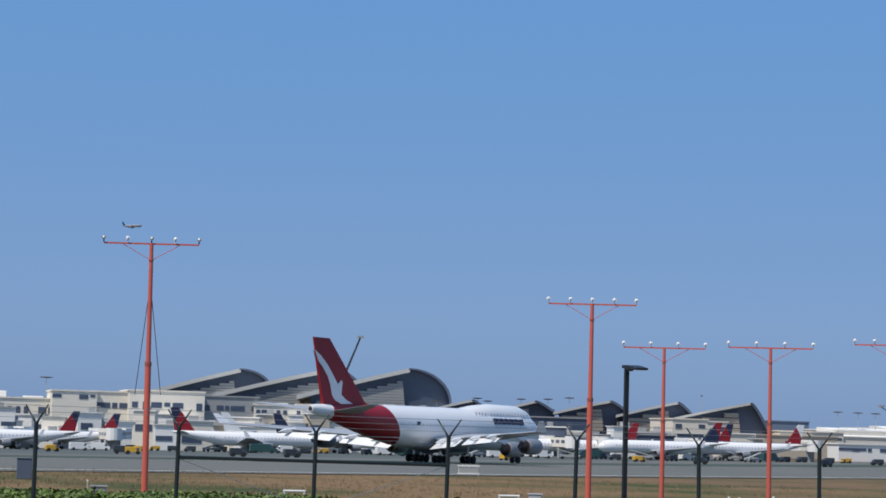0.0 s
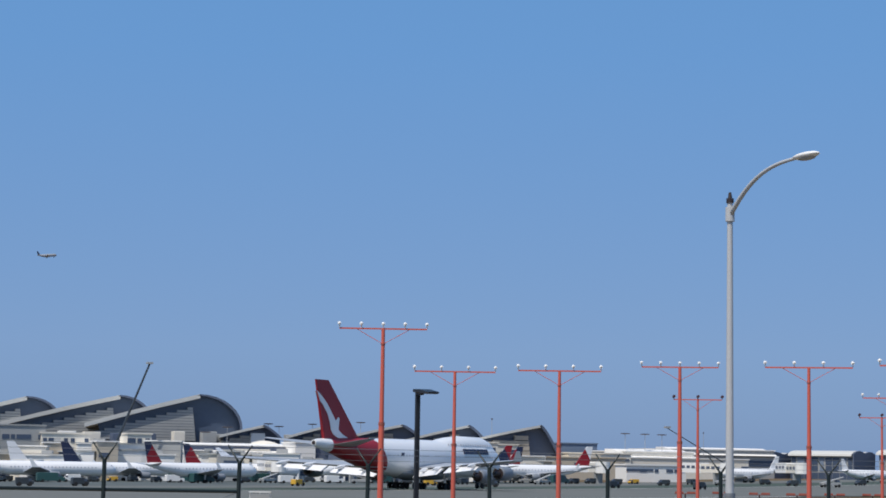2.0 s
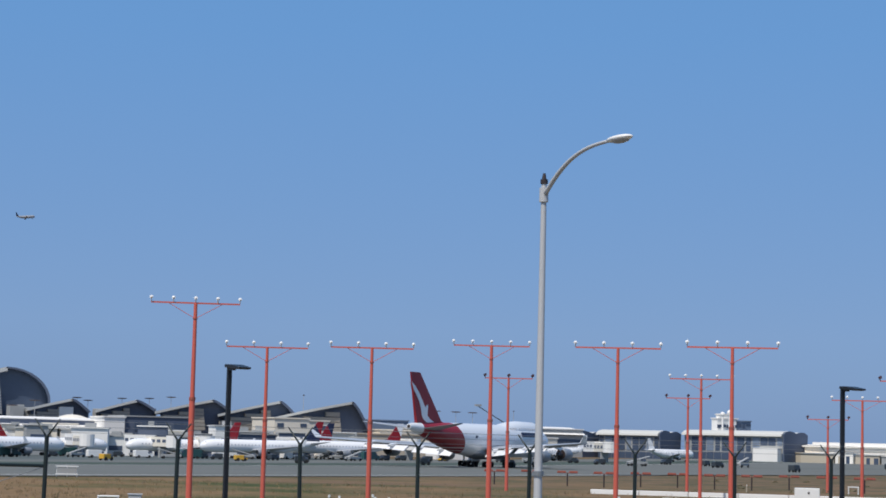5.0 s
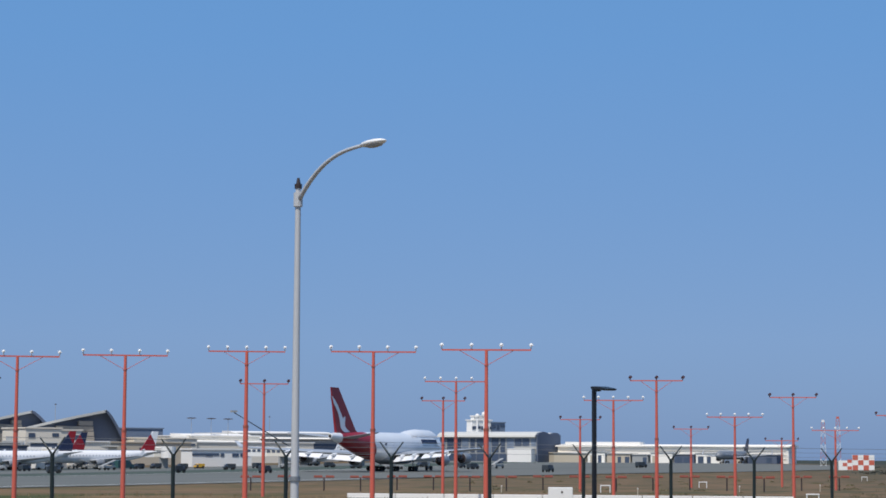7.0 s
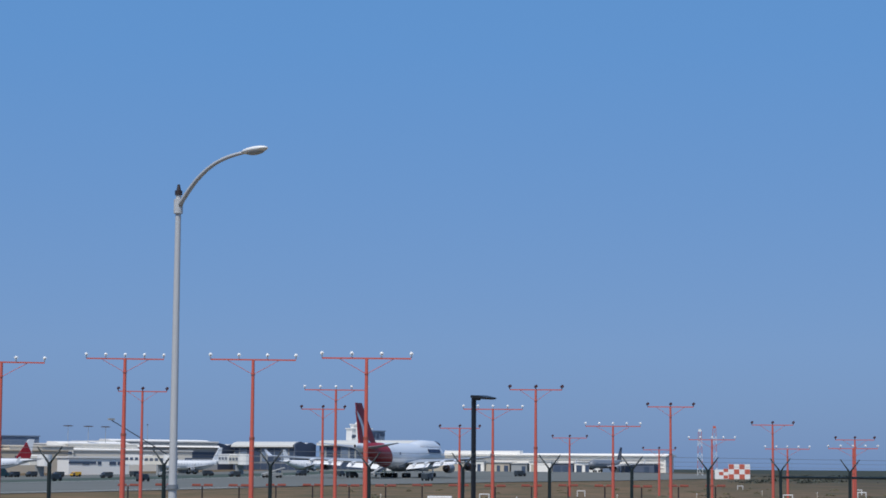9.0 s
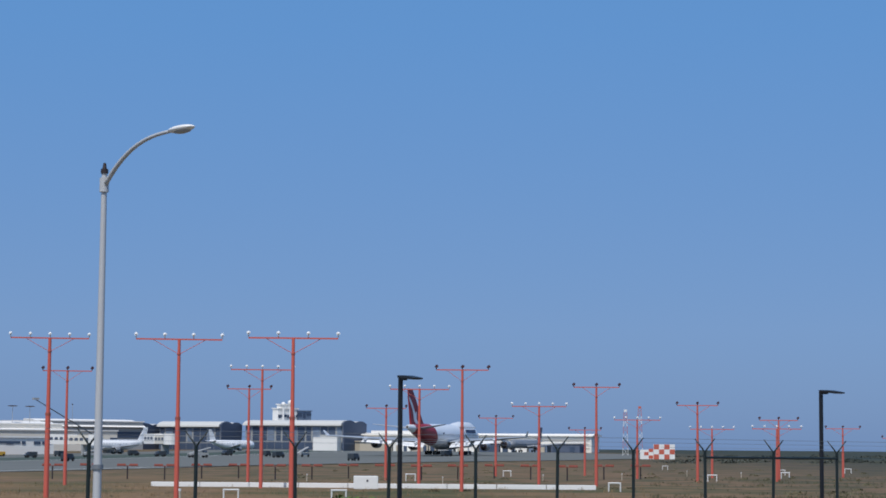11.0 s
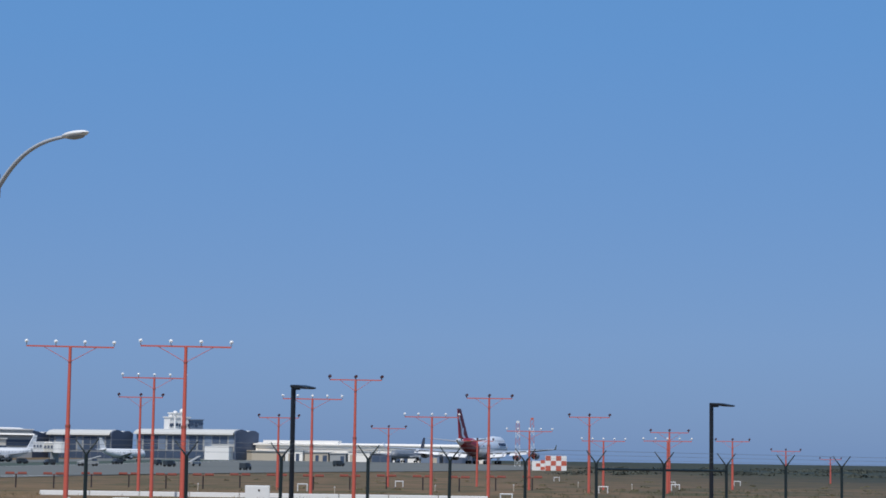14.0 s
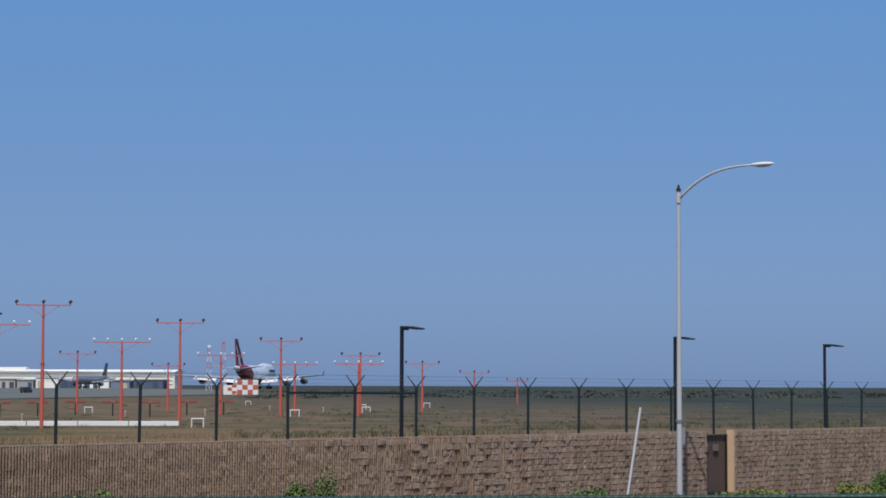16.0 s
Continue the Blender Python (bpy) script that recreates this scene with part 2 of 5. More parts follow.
def tube(bm, pts, radii, n=10):
    """A bent pipe through the points, closed at both ends."""
    pts = [Vector(p) for p in pts]
    rings = []
    for i, p in enumerate(pts):
        d = (pts[min(i + 1, len(pts) - 1)] - pts[max(i - 1, 0)]).normalized()
        q = d.to_track_quat("Z", "Y")
        rings.append([bm.verts.new(p + q @ Vector((math.cos(k * math.tau / n), math.sin(k * math.tau / n), 0)) * radii[i]) for k in range(n)])
    for a, b in zip(rings, rings[1:]):
        for k in range(n):
            bm.faces.new((a[k], a[(k + 1) % n], b[(k + 1) % n], b[k]))
    bm.faces.new(rings[0][::-1])
    bm.faces.new(rings[-1])


def loft(bm, sections, n=24):
    """A body along x from elliptic rings (x, z, half width, half height)."""
    rings = [[bm.verts.new((x, ry * math.cos(k * math.tau / n), z + rz * math.sin(k * math.tau / n))) for k in range(n)] for x, z, ry, rz in sections]
    for a, b in zip(rings, rings[1:]):
        for k in range(n):
            bm.faces.new((a[k], a[(k + 1) % n], b[(k + 1) % n], b[k]))
    bm.faces.new(rings[0][::-1])
    bm.faces.new(rings[-1])
    bmesh.ops.recalc_face_normals(bm, faces=bm.faces)


def slab(bm, outline, axis, at, thick):
    """A plate: an outline in the plane across the axis ('x', 'y' or 'z'), thickened both ways from at."""
    def place(u, v, w):
        return {"y": (u, w, v), "x": (w, u, v), "z": (u, v, w)}[axis]
    a = [bm.verts.new(place(u, v, at - thick / 2)) for u, v in outline]
    b = [bm.verts.new(place(u, v, at + thick / 2)) for u, v in outline]
    k = len(a)
    fs = [bm.faces.new(a), bm.faces.new(b[::-1])] + [bm.faces.new((a[i], b[i], b[(i + 1) % k], a[(i + 1) % k])) for i in range(k)]
    bmesh.ops.recalc_face_normals(bm, faces=fs)


def wing(bm, le0, c0, t0, le1, c1, t1):
    """A tapered aerofoil from the root's to the tip's leading edge: chord along -x, thickness along z."""
    shape = [(0, 0), (0.08, 0.42), (0.3, 0.55), (0.65, 0.35), (1, 0.03), (1, -0.03), (0.65, -0.3), (0.3, -0.45), (0.08, -0.36)]
    rings = [[bm.verts.new(Vector(le) + Vector((-c * u, 0, t * v))) for u, v in shape] for le, c, t in ((le0, c0, t0), (le1, c1, t1))]
    k = len(shape)
    fs = [bm.faces.new(rings[0]), bm.faces.new(rings[1][::-1])]
    fs += [bm.faces.new((rings[0][i], rings[1][i], rings[1][(i + 1) % k], rings[0][(i + 1) % k])) for i in range(k)]
    bmesh.ops.recalc_face_normals(bm, faces=fs)


def mesh_of(name, bm, mat, smooth=False):
    me = bpy.data.meshes.new(name)
    if smooth:
        for e in bm.edges:
            if len(e.link_faces) == 2 and e.calc_face_angle() > 0.9:
                e.smooth = False
    bm.to_mesh(me)
    bm.free()
    me.materials.append(M[mat])
    if smooth:
        for p in me.polygons:
            p.use_smooth = True
    return me


def part(name, bm, mat, parent, label="", smooth=False):
    ob = new(name, mesh_of(name, bm, mat, smooth))
    ob.parent = parent
    return tagged(ob, label)


def thing(name, label, category, group="", at=None, kind=""):
    ob = new(name)
    ob.empty_display_size = 0.3
    if at is not None:
        ob.matrix_basis = at
    return tagged(ob, label, category, group, kind)


def solid(name, bm, mat, label, category, group="", kind="", smooth=False):
    return tagged(new(name, mesh_of(name, bm, mat, smooth)), label, category, group, kind)


def cut(bm, co, no):
    """Cuts away what lies on the normal's side of a plane."""
    bmesh.ops.bisect_plane(bm, geom=bm.verts[:] + bm.edges[:] + bm.faces[:], plane_co=co, plane_no=no, clear_outer=True)


def way(heading):
    return Vector((math.sin(radians(heading)), math.cos(radians(heading)), 0))


# ---- the lie of the land ----
def road_z(x):
    return 1.80 - 0.0305 * min(max(x, -60), 140)


def shelf_z(x):
    return 2.93 - 0.0205 * min(max(x, -60), 140)


def wall_z(x):
    return 4.39 - 0.0045 * min(max(x, -60), 140)


def field_z(x, y):
    r = math.hypot(x, y)
    near = min(max((y - 46) / 40, 0), 1)
    z = wall_z(x) - 0.12 + (3.0 - wall_z(x) + 0.12) * (3 * near ** 2 - 2 * near ** 3)
    far = max(0, min(y, 900) - 130)
    z -= 0.0105 * far * min(1.05, max(0, 1 - x / 480))
    if r > 700:
        z -= 0.003 * (min(r, 3500) - 700) * min(1, max(0, x / 300))
    return z


# The near fence line: a corner, its direction and the side towards the road.
N0, ND = Vector((11.242, 13.671, 0)), Vector((0.46175, -0.88701, 0))
NS = Vector((-ND.y, ND.x, 0))


def ease(a):
    a = min(max(a, 0), 1)
    return 3 * a * a - 2 * a ** 3


def land_z(x, y):
    if y > 43.6:
        return field_z(x, y)
    if y > 38.2:
        return shelf_z(x)
    if y > 22:
        return road_z(x)
    top = 4.3 - 0.55 * ease((math.hypot(x, y) - 4) / 6)
    out = (Vector((x, y, 0)) - N0).dot(NS)
    return top + (road_z(x) - top) * max(ease((out - 0.6) / 7), ease((y - 14.5) / 7.5))


def sheet(name, xs, ys, height, mat, lift=0.0):
    bm = bmesh.new()
    grid = [[bm.verts.new((x, y, height(x, y) + lift)) for x in xs] for y in ys]
    for a, b in zip(grid, grid[1:]):
        for i in range(len(xs) - 1):
            bm.faces.new((a[i], a[i + 1], b[i + 1], b[i]))
    return mesh_of(name, bm, mat)


GX = [-4500, -3000, -1500, -700, -300, -150, -80] + list(range(-60, 0, 6)) + list(range(0, 34, 2)) + list(range(34, 260, 8)) + list(range(260, 1000, 40)) + [1000, 1300, 1700, 2200, 2900, 3700, 4600]
GY = [-3000, -900, -200, -60, -30] + list(range(-20, 22, 2)) + [22, 23, 30, 38.15, 38.25, 41, 43.55, 43.65, 45, 46, 48] + list(range(50, 130, 6)) + list(range(130, 400, 15)) + list(range(400, 1000, 40)) + [1000, 1300, 1700, 2200, 2900, 3700, 4600]
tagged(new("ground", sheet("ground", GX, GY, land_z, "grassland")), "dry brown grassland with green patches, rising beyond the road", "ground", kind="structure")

# Paved bands run along one heading; u is along them, v across, from a corner near the field.
RUN = 47.8
U, V = way(RUN), way(RUN - 90)
CORNER = Vector((17, 137, 0))


def band(name, u0, u1, v0, v1, mat, label, lift):
    bm = bmesh.new()
    nu, nv = max(2, int((u1 - u0) / 30)), max(1, int((v1 - v0) / 12))
    grid = []
    for j in range(nv + 1):
        row = []
        for i in range(nu + 1):
            p = CORNER + U * (u0 + (u1 - u0) * i / nu) + V * (v0 + (v1 - v0) * j / nv)
            row.append(bm.verts.new((p.x, p.y, field_z(p.x, p.y) + lift)))
        grid.append(row)
    for a, b in zip(grid, grid[1:]):
        for i in range(nu):
            bm.faces.new((a[i], a[i + 1], b[i + 1], b[i]))
    return tagged(new(name, mesh_of(name, bm, mat)), label, "pavement", kind="structure")


band("runway", -500, 900, 0, 88, "runway", "pale grey concrete runway with worn patches", 0.06)
band("strip", -500, 1000, 88, 124, "strip", "dark green mown strip beside the runway", 0.05)
band("taxiway", -500, 1000, 124, 165, "runway", "grey concrete taxiway behind the green strip", 0.06)
band("apron", -500, 520, 165, 800, "apron", "dark grey concrete apron before the terminals", 0.05)
band("runway_line", -500, 235, 4, 5, "line", "white painted edge line on the runway", 0.09)
band("runway_line", -500, 900, 84, 85, "line", "white painted edge line on the runway", 0.09)


def runway_end():
    """The paved end of the runway, widening past the approach lights to where the jet rolls."""
    near_edge = ((162, 272), (203, 303), (262, 338), (325, 362), (380, 392), (455, 462))
    far_u = (200, 255, 330, 420, 520, 640)
    bm = bmesh.new()
    grid = []
    for k in range(len(far_u) - 1):
        for i in range(4 if k < len(far_u) - 2 else 5):
            f = i / 4
            n = Vector((*near_edge[k], 0)).lerp(Vector((*near_edge[k + 1], 0)), f)
            m = CORNER + U * (far_u[k] + (far_u[k + 1] - far_u[k]) * f) + V * 6
            grid.append([bm.verts.new((p.x, p.y, field_z(p.x, p.y) + 0.12)) for p in (n.lerp(m, j / 8) for j in range(9))])
    for a, b in zip(grid, grid[1:]):
        for j in range(8):
            bm.faces.new((a[j], b[j], b[j + 1], a[j + 1]))
    bmesh.ops.recalc_face_normals(bm, faces=bm.faces)
    return tagged(new("runway_end", mesh_of("runway_end", bm, "runway")), "grey worn concrete end of the runway", "pavement", kind="structure")


runway_end()

# ---- road, retaining wall, shelf ----
LX = list(range(-60, 141, 4))


def long_strip(name, y0, y1, height, mat, label, category, kind="structure"):
    return tagged(new(name, sheet(name, LX, [y0, y1], lambda x, y: height(x), mat)), label, category, kind=kind)


long_strip("road", -40.0, 36.2, lambda x: road_z(x) + 0.02, "asphalt", "grey worn asphalt road below the bank", "road")


def bar_along(name, y0, y1, top, bottom, mat, label, category):
    """A long bar along x whose top and bottom follow the slope."""
    bm = bmesh.new()
    rows = [[bm.verts.new(p) for p in ((x, y0, bottom(x)), (x, y0, top(x)), (x, y1, top(x)), (x, y1, bottom(x)))] for x in LX]
    for a, b in zip(rows, rows[1:]):
        for i in range(4):
            bm.faces.new((a[i], b[i], b[(i + 1) % 4], a[(i + 1) % 4]))
    bm.faces.new(rows[0])
    bm.faces.new(rows[-1][::-1])
    bmesh.ops.recalc_face_normals(bm, faces=bm.faces)
    return solid(name, bm, mat, label, category, kind="structure")


bar_along("gutter", 36.2, 37.4, lambda x: road_z(x) + 0.05, lambda x: road_z(x) - 0.4, "kerb", "pale concrete gutter along the road", "gutter")
bar_along("kerb", 37.4, 37.7, lambda x: road_z(x) + 0.16, lambda x: road_z(x) - 0.4, "kerb", "pale concrete kerb at the foot of the wall", "kerb")
bar_along("retaining_wall", 37.95, 38.3, lambda x: shelf_z(x) + 0.02, lambda x: road_z(x) - 0.5, "concrete", "low weathered grey concrete retaining wall with a planted top", "wall")
bar_along("wall_cap", 37.935, 38.32, lambda x: shelf_z(x) + 0.09, lambda x: shelf_z(x) + 0.024, "concrete", "pale concrete cap on the retaining wall", "trim")

# Sprayed marks on the retaining wall: an arrow and two rows of strokes that cannot be read.
mx = 35.6
marks = thing("spray_marks", "white sprayed strokes and an arrow on the concrete wall", "marking")
for dx, dz, w, h in ((-0.62, 0, 0.5, 0.03), (-0.84, 0.04, 0.16, 0.03), (-0.84, -0.04, 0.16, 0.03), (0, 0.1, 0.05, 0.26), (0.1, 0.2, 0.2, 0.05), (0.25, 0.1, 0.05, 0.2), (0.34, 0.05, 0.16, 0.05), (0.45, 0.12, 0.05, 0.22), (0.56, 0.16, 0.2, 0.05),
                    (-0.1, -0.3, 0.05, 0.2), (0.05, -0.26, 0.05, 0.26), (0.15, -0.2, 0.16, 0.05), (0.3, -0.28, 0.05, 0.24), (0.42, -0.3, 0.05, 0.2), (-0.05, -0.56, 0.16, 0.05), (0.18, -0.56, 0.05, 0.16), (0.36, -0.58, 0.2, 0.05)):
    bm = bmesh.new()
    box(bm, (mx + dx, 37.945, shelf_z(mx) - 0.75 + dz), (w, 0.008, h))
    part("stroke", bm, "chalk", marks)


# ---- ribbed block wall with two openings ----
GATES = ((30.65, 32.55), (67.2, 69.05))
WALL_Y = 43.25
COURSE, LENGTH = 0.203, 0.406


def block_mesh(seed):
    """A split-face block with four upright ribs, joints left at its edges."""
    rnd = random.Random(seed)
    bm = bmesh.new()
    w, h = LENGTH, COURSE - 0.001
    broken = 0.02 if seed < 6 else 0.36
    if seed >= 12:
        # unribbed split face: two or three rough lumps with open joints
        cuts = [-w / 2, rnd.uniform(-0.12, -0.04), rnd.uniform(0.02, 0.12), w / 2][:3 if seed % 3 else 4]
        cuts[-1] = w / 2
        for x0, x1 in zip(cuts, cuts[1:]):
            d = rnd.uniform(-0.1, -0.068)
            g = rnd.uniform(0.001, 0.007)
            rim = [bm.verts.new((x, -0.055, z)) for x, z in ((x0 + g, -h / 2 + g), (x1 - g, -h / 2 + g), (x1 - g, h / 2 - g), (x0 + g, h / 2 - g))]
            face = [bm.verts.new((v.co.x * 0.9 + 0.1 * (x0 + x1) / 2, d + rnd.uniform(-0.018, 0.018), v.co.z * 0.88)) for v in rim]
            for i in range(4):
                bm.faces.new((rim[i], rim[(i + 1) % 4], face[(i + 1) % 4], face[i]))
            bm.faces.new(face)
        bmesh.ops.recalc_face_normals(bm, faces=bm.faces)
        return mesh_of("block", bm, "block")
    prof = []
    for k in range(4):
        x0 = -w / 2 + w * k / 4 + rnd.uniform(-0.005, 0.005)
        d = -0.084 + rnd.uniform(-0.006, 0.006)
        if rnd.random() < broken:
            d = rnd.uniform(-0.072, -0.055)
        prof += [(x0 + 0.016, -0.004), (x0 + 0.025, d), (x0 + 0.058, d + rnd.uniform(-0.006, 0.006)), (x0 + 0.068, -0.004)]
    low = [bm.verts.new((x, y, -h / 2)) for x, y in prof]
    high = [bm.verts.new((x, y + rnd.uniform(-0.007, 0.007), h / 2)) for x, y in prof]
    for i in range(len(prof) - 1):
        bm.faces.new((low[i], low[i + 1], high[i + 1], high[i]))
    for s in (low, high):
        for k in range(4):
            bm.faces.new(s[4 * k:4 * k + 4])
    bmesh.ops.recalc_face_normals(bm, faces=bm.faces)
    return mesh_of("block", bm, "block")


wall_runs = [(-46, GATES[0][0]), (GATES[0][1], GATES[1][0]), (GATES[1][1], 132)]
walls = []
for i, (a, b) in enumerate(wall_runs):
    bm = bmesh.new()
    n = max(2, int((b - a) / 4))
    rows = []
    for k in range(n + 1):
        x = a + (b - a) * k / n
        rows.append([bm.verts.new(p) for p in ((x, WALL_Y, shelf_z(x) - 0.3), (x, WALL_Y, wall_z(x) - 0.012), (x, WALL_Y + 0.28, wall_z(x) - 0.012), (x, WALL_Y + 0.28, shelf_z(x) - 0.3))])
    for p, q in zip(rows, rows[1:]):
        for j in range(4):
            bm.faces.new((p[j], q[j], q[(j + 1) % 4], p[(j + 1) % 4]))
    bm.faces.new(rows[0])
    bm.faces.new(rows[-1][::-1])
    bmesh.ops.recalc_face_normals(bm, faces=bm.faces)
    # backing coloured dark so the grooves between ribs look shaded
    walls.append(solid("wall_field_" + "abc"[i], bm, "groove_shade", "brown ribbed split-block boundary wall", "wall", kind="structure"))

for i, (a, b) in enumerate(wall_runs):
    bm = bmesh.new()
    n = max(2, int((b - a) / 4))
    rows = []
    for k in range(n + 1):
        x = a + (b - a) * k / n
        rows.append([bm.verts.new((x, WALL_Y + dy, wall_z(x) + dz)) for dy, dz in ((-0.05, 0), (-0.05, 0.035), (0.3, 0.035), (0.3, 0))])
    for p, q in zip(rows, rows[1:]):
        for j in range(4):
            bm.faces.new((p[j], q[j], q[(j + 1) % 4], p[(j + 1) % 4]))
    bm.faces.new(rows[0])
    bm.faces.new(rows[-1][::-1])
    bmesh.ops.recalc_face_normals(bm, faces=bm.faces)
    solid("coping_" + "abc"[i], bm, "block", "thin brown coping along the block wall", "trim", kind="structure")

# ---- gate recesses ----
for x0, x1 in GATES:
    g = thing("metal_gate", "dark brown metal gate in the block wall", "gate", "wall gates")
    xm = (x0 + x1) / 2
    zb, zt = shelf_z(xm), wall_z(xm) - 0.12
    bm = bmesh.new()
    for px in (x0 + 0.06, x1 - 0.2):
        box(bm, (px, WALL_Y + 0.2, (zb + zt) / 2), (0.08, 0.08, zt - zb))
    for pz in (zb + 0.15, zt - 0.05):
        box(bm, (xm - 0.09, WALL_Y + 0.2, pz), (x1 - x0 - 0.42, 0.06, 0.08))
    part("gate_frame", bm, "black_metal", g)
    slats = 12
    for k in range(slats):
        bm = bmesh.new()
        w = (x1 - x0 - 0.14) / slats
        box(bm, (x0 + w * (k + 0.5), WALL_Y + 0.25, (zb + zt) / 2), (w * 0.86, 0.03 + 0.02 * (k % 2), zt - zb - 0.04))
        part("slat", bm, "gate_brown", g)
    bm = bmesh.new()
    box(bm, (xm - 0.1, WALL_Y + 0.155, zt - 0.5), (0.4, 0.01, 0.26))
    part("sign_plate", bm, "asphalt", g, "small grey sign plate")
    # post at the right reveal; its sunlit look is in the colour
    bm = bmesh.new()
    box(bm, (x1 - 0.07, WALL_Y + 0.055, (zb + wall_z(x1)) / 2 + 0.03), (0.13, 0.3, wall_z(x1) - zb + 0.06))
    tagged(new("gate_post", mesh_of("gate_post", bm, "tan")), "concrete gate post in the bright tan of a sunlit reveal", "post", "gate posts")

# ---- airfield fence on the wall ----
FENCE_Y = 43.94


def fence_post():
    p = thing("fence_post", "dark green steel fence post with forked barbed-wire arms", "fence post", "airfield fence posts")
    bm = bmesh.new()
    rod(bm, (0, 0, -0.4), (0, 0, 1.74), 0.048, n=10)
    ball(bm, (0, 0, 1.74), (0.05, 0.05, 0.03), 10, 6)
    part("post", bm, "green_metal", p, smooth=True)
    for s in (-1, 1):
        bm = bmesh.new()
        tube(bm, [(0, 0, 1.7), (s * 0.06, 0, 1.8), (s * 0.3, 0, 2.12)], [0.026, 0.024, 0.016], 8)
        part("arm", bm, "green_metal", p, smooth=True)
    return p


POST_X = [(i + 0.91) * 3.0 for i in range(-12, 34)]
first = fence_post()
for i, x in enumerate(POST_X):
    # the arms stand across the fence line at a slant, so that both show
    m = pose(x, FENCE_Y, wall_z(x) - 0.1, random.uniform(-0.8, 0.8), random.uniform(-0.8, 0.8), -42)
    if i == 0:
        first.matrix_basis = m
    else:
        copy_thing(first, m)


def span(name, x0, x1, dz, r, mat, label, category, off=(0, 0)):
    bm = bmesh.new()
    rod(bm, (x0, FENCE_Y + off[1], wall_z(x0) - 0.1 + dz), (x1, FENCE_Y + off[1], wall_z(x1) - 0.1 + dz), r, n=6)
    return solid(name, bm, mat, label, category, "fence wires" if r < 0.02 else "fence rails")


for k, (dz, dy) in enumerate(((1.84, -0.07), (1.97, -0.14), (2.1, -0.2), (1.84, 0.07), (1.97, 0.14), (2.1, 0.2))):
    span("barbed_wire", POST_X[0], POST_X[-1], dz, 0.0035, "wire", "thin barbed wire strung between fence arms", "barbed wire", (0, dy))
RAIL = [(13, 14, 1.1), (14, 15, 1.1), (26, 27, 1.55), (27, 28, 1.55)]
for a, b, dz in RAIL:
    span("fence_rail", POST_X[a], POST_X[b], dz, 0.038, "green_metal", "dark green fence rail between two posts", "fence rail")

for a, b in ((13, 14), (15, 14)):
    bm = bmesh.new()
    x0, x1 = POST_X[a], POST_X[b]
    rod(bm, (x0, FENCE_Y, wall_z(x0) + 0.98), (x1, FENCE_Y, wall_z(x1) - 0.05), 0.008, n=6)
    solid("brace_wire", bm, "wire", "thin slanting brace wire between two fence posts", "brace wire", "fence brace wires")

# ---- black area lamps behind the fence ----
area_lamp = thing("area_lamp", "black square-armed area lamp behind the fence", "lamp", "black area lamps")
bm = bmesh.new()
box(bm, (0, 0, 1.75), (0.095, 0.095, 3.9))
part("pole", bm, "black_metal", area_lamp)
bm = bmesh.new()
box(bm, (0, -0.12, 3.60), (0.08, 0.3, 0.08))
part("arm", bm, "black_metal", area_lamp)
bm = bmesh.new()
slab(bm, [(-0.06, 3.70), (-0.06, 3.63), (-0.7, 3.57), (-0.86, 3.58), (-0.86, 3.62), (-0.4, 3.69)], "x", 0, 0.32)
bmesh.ops.bevel(bm, geom=bm.edges[:], offset=0.012, segments=1, affect="EDGES")
part("head", bm, "black_metal", area_lamp, "flat black lamp head")
LAMP_X = (16.15, 33.6, 50.75, 67.0, 78.7)
for i, x in enumerate(LAMP_X):
    m = pose(x, 44.6, (7.74, 7.85, 7.83, 7.79, 7.69)[i] - 3.7, 0, 0, (4, -3, 2, 0, 3)[i])
    if i == 0:
        area_lamp.matrix_basis = m
    else:
        copy_thing(area_lamp, m)


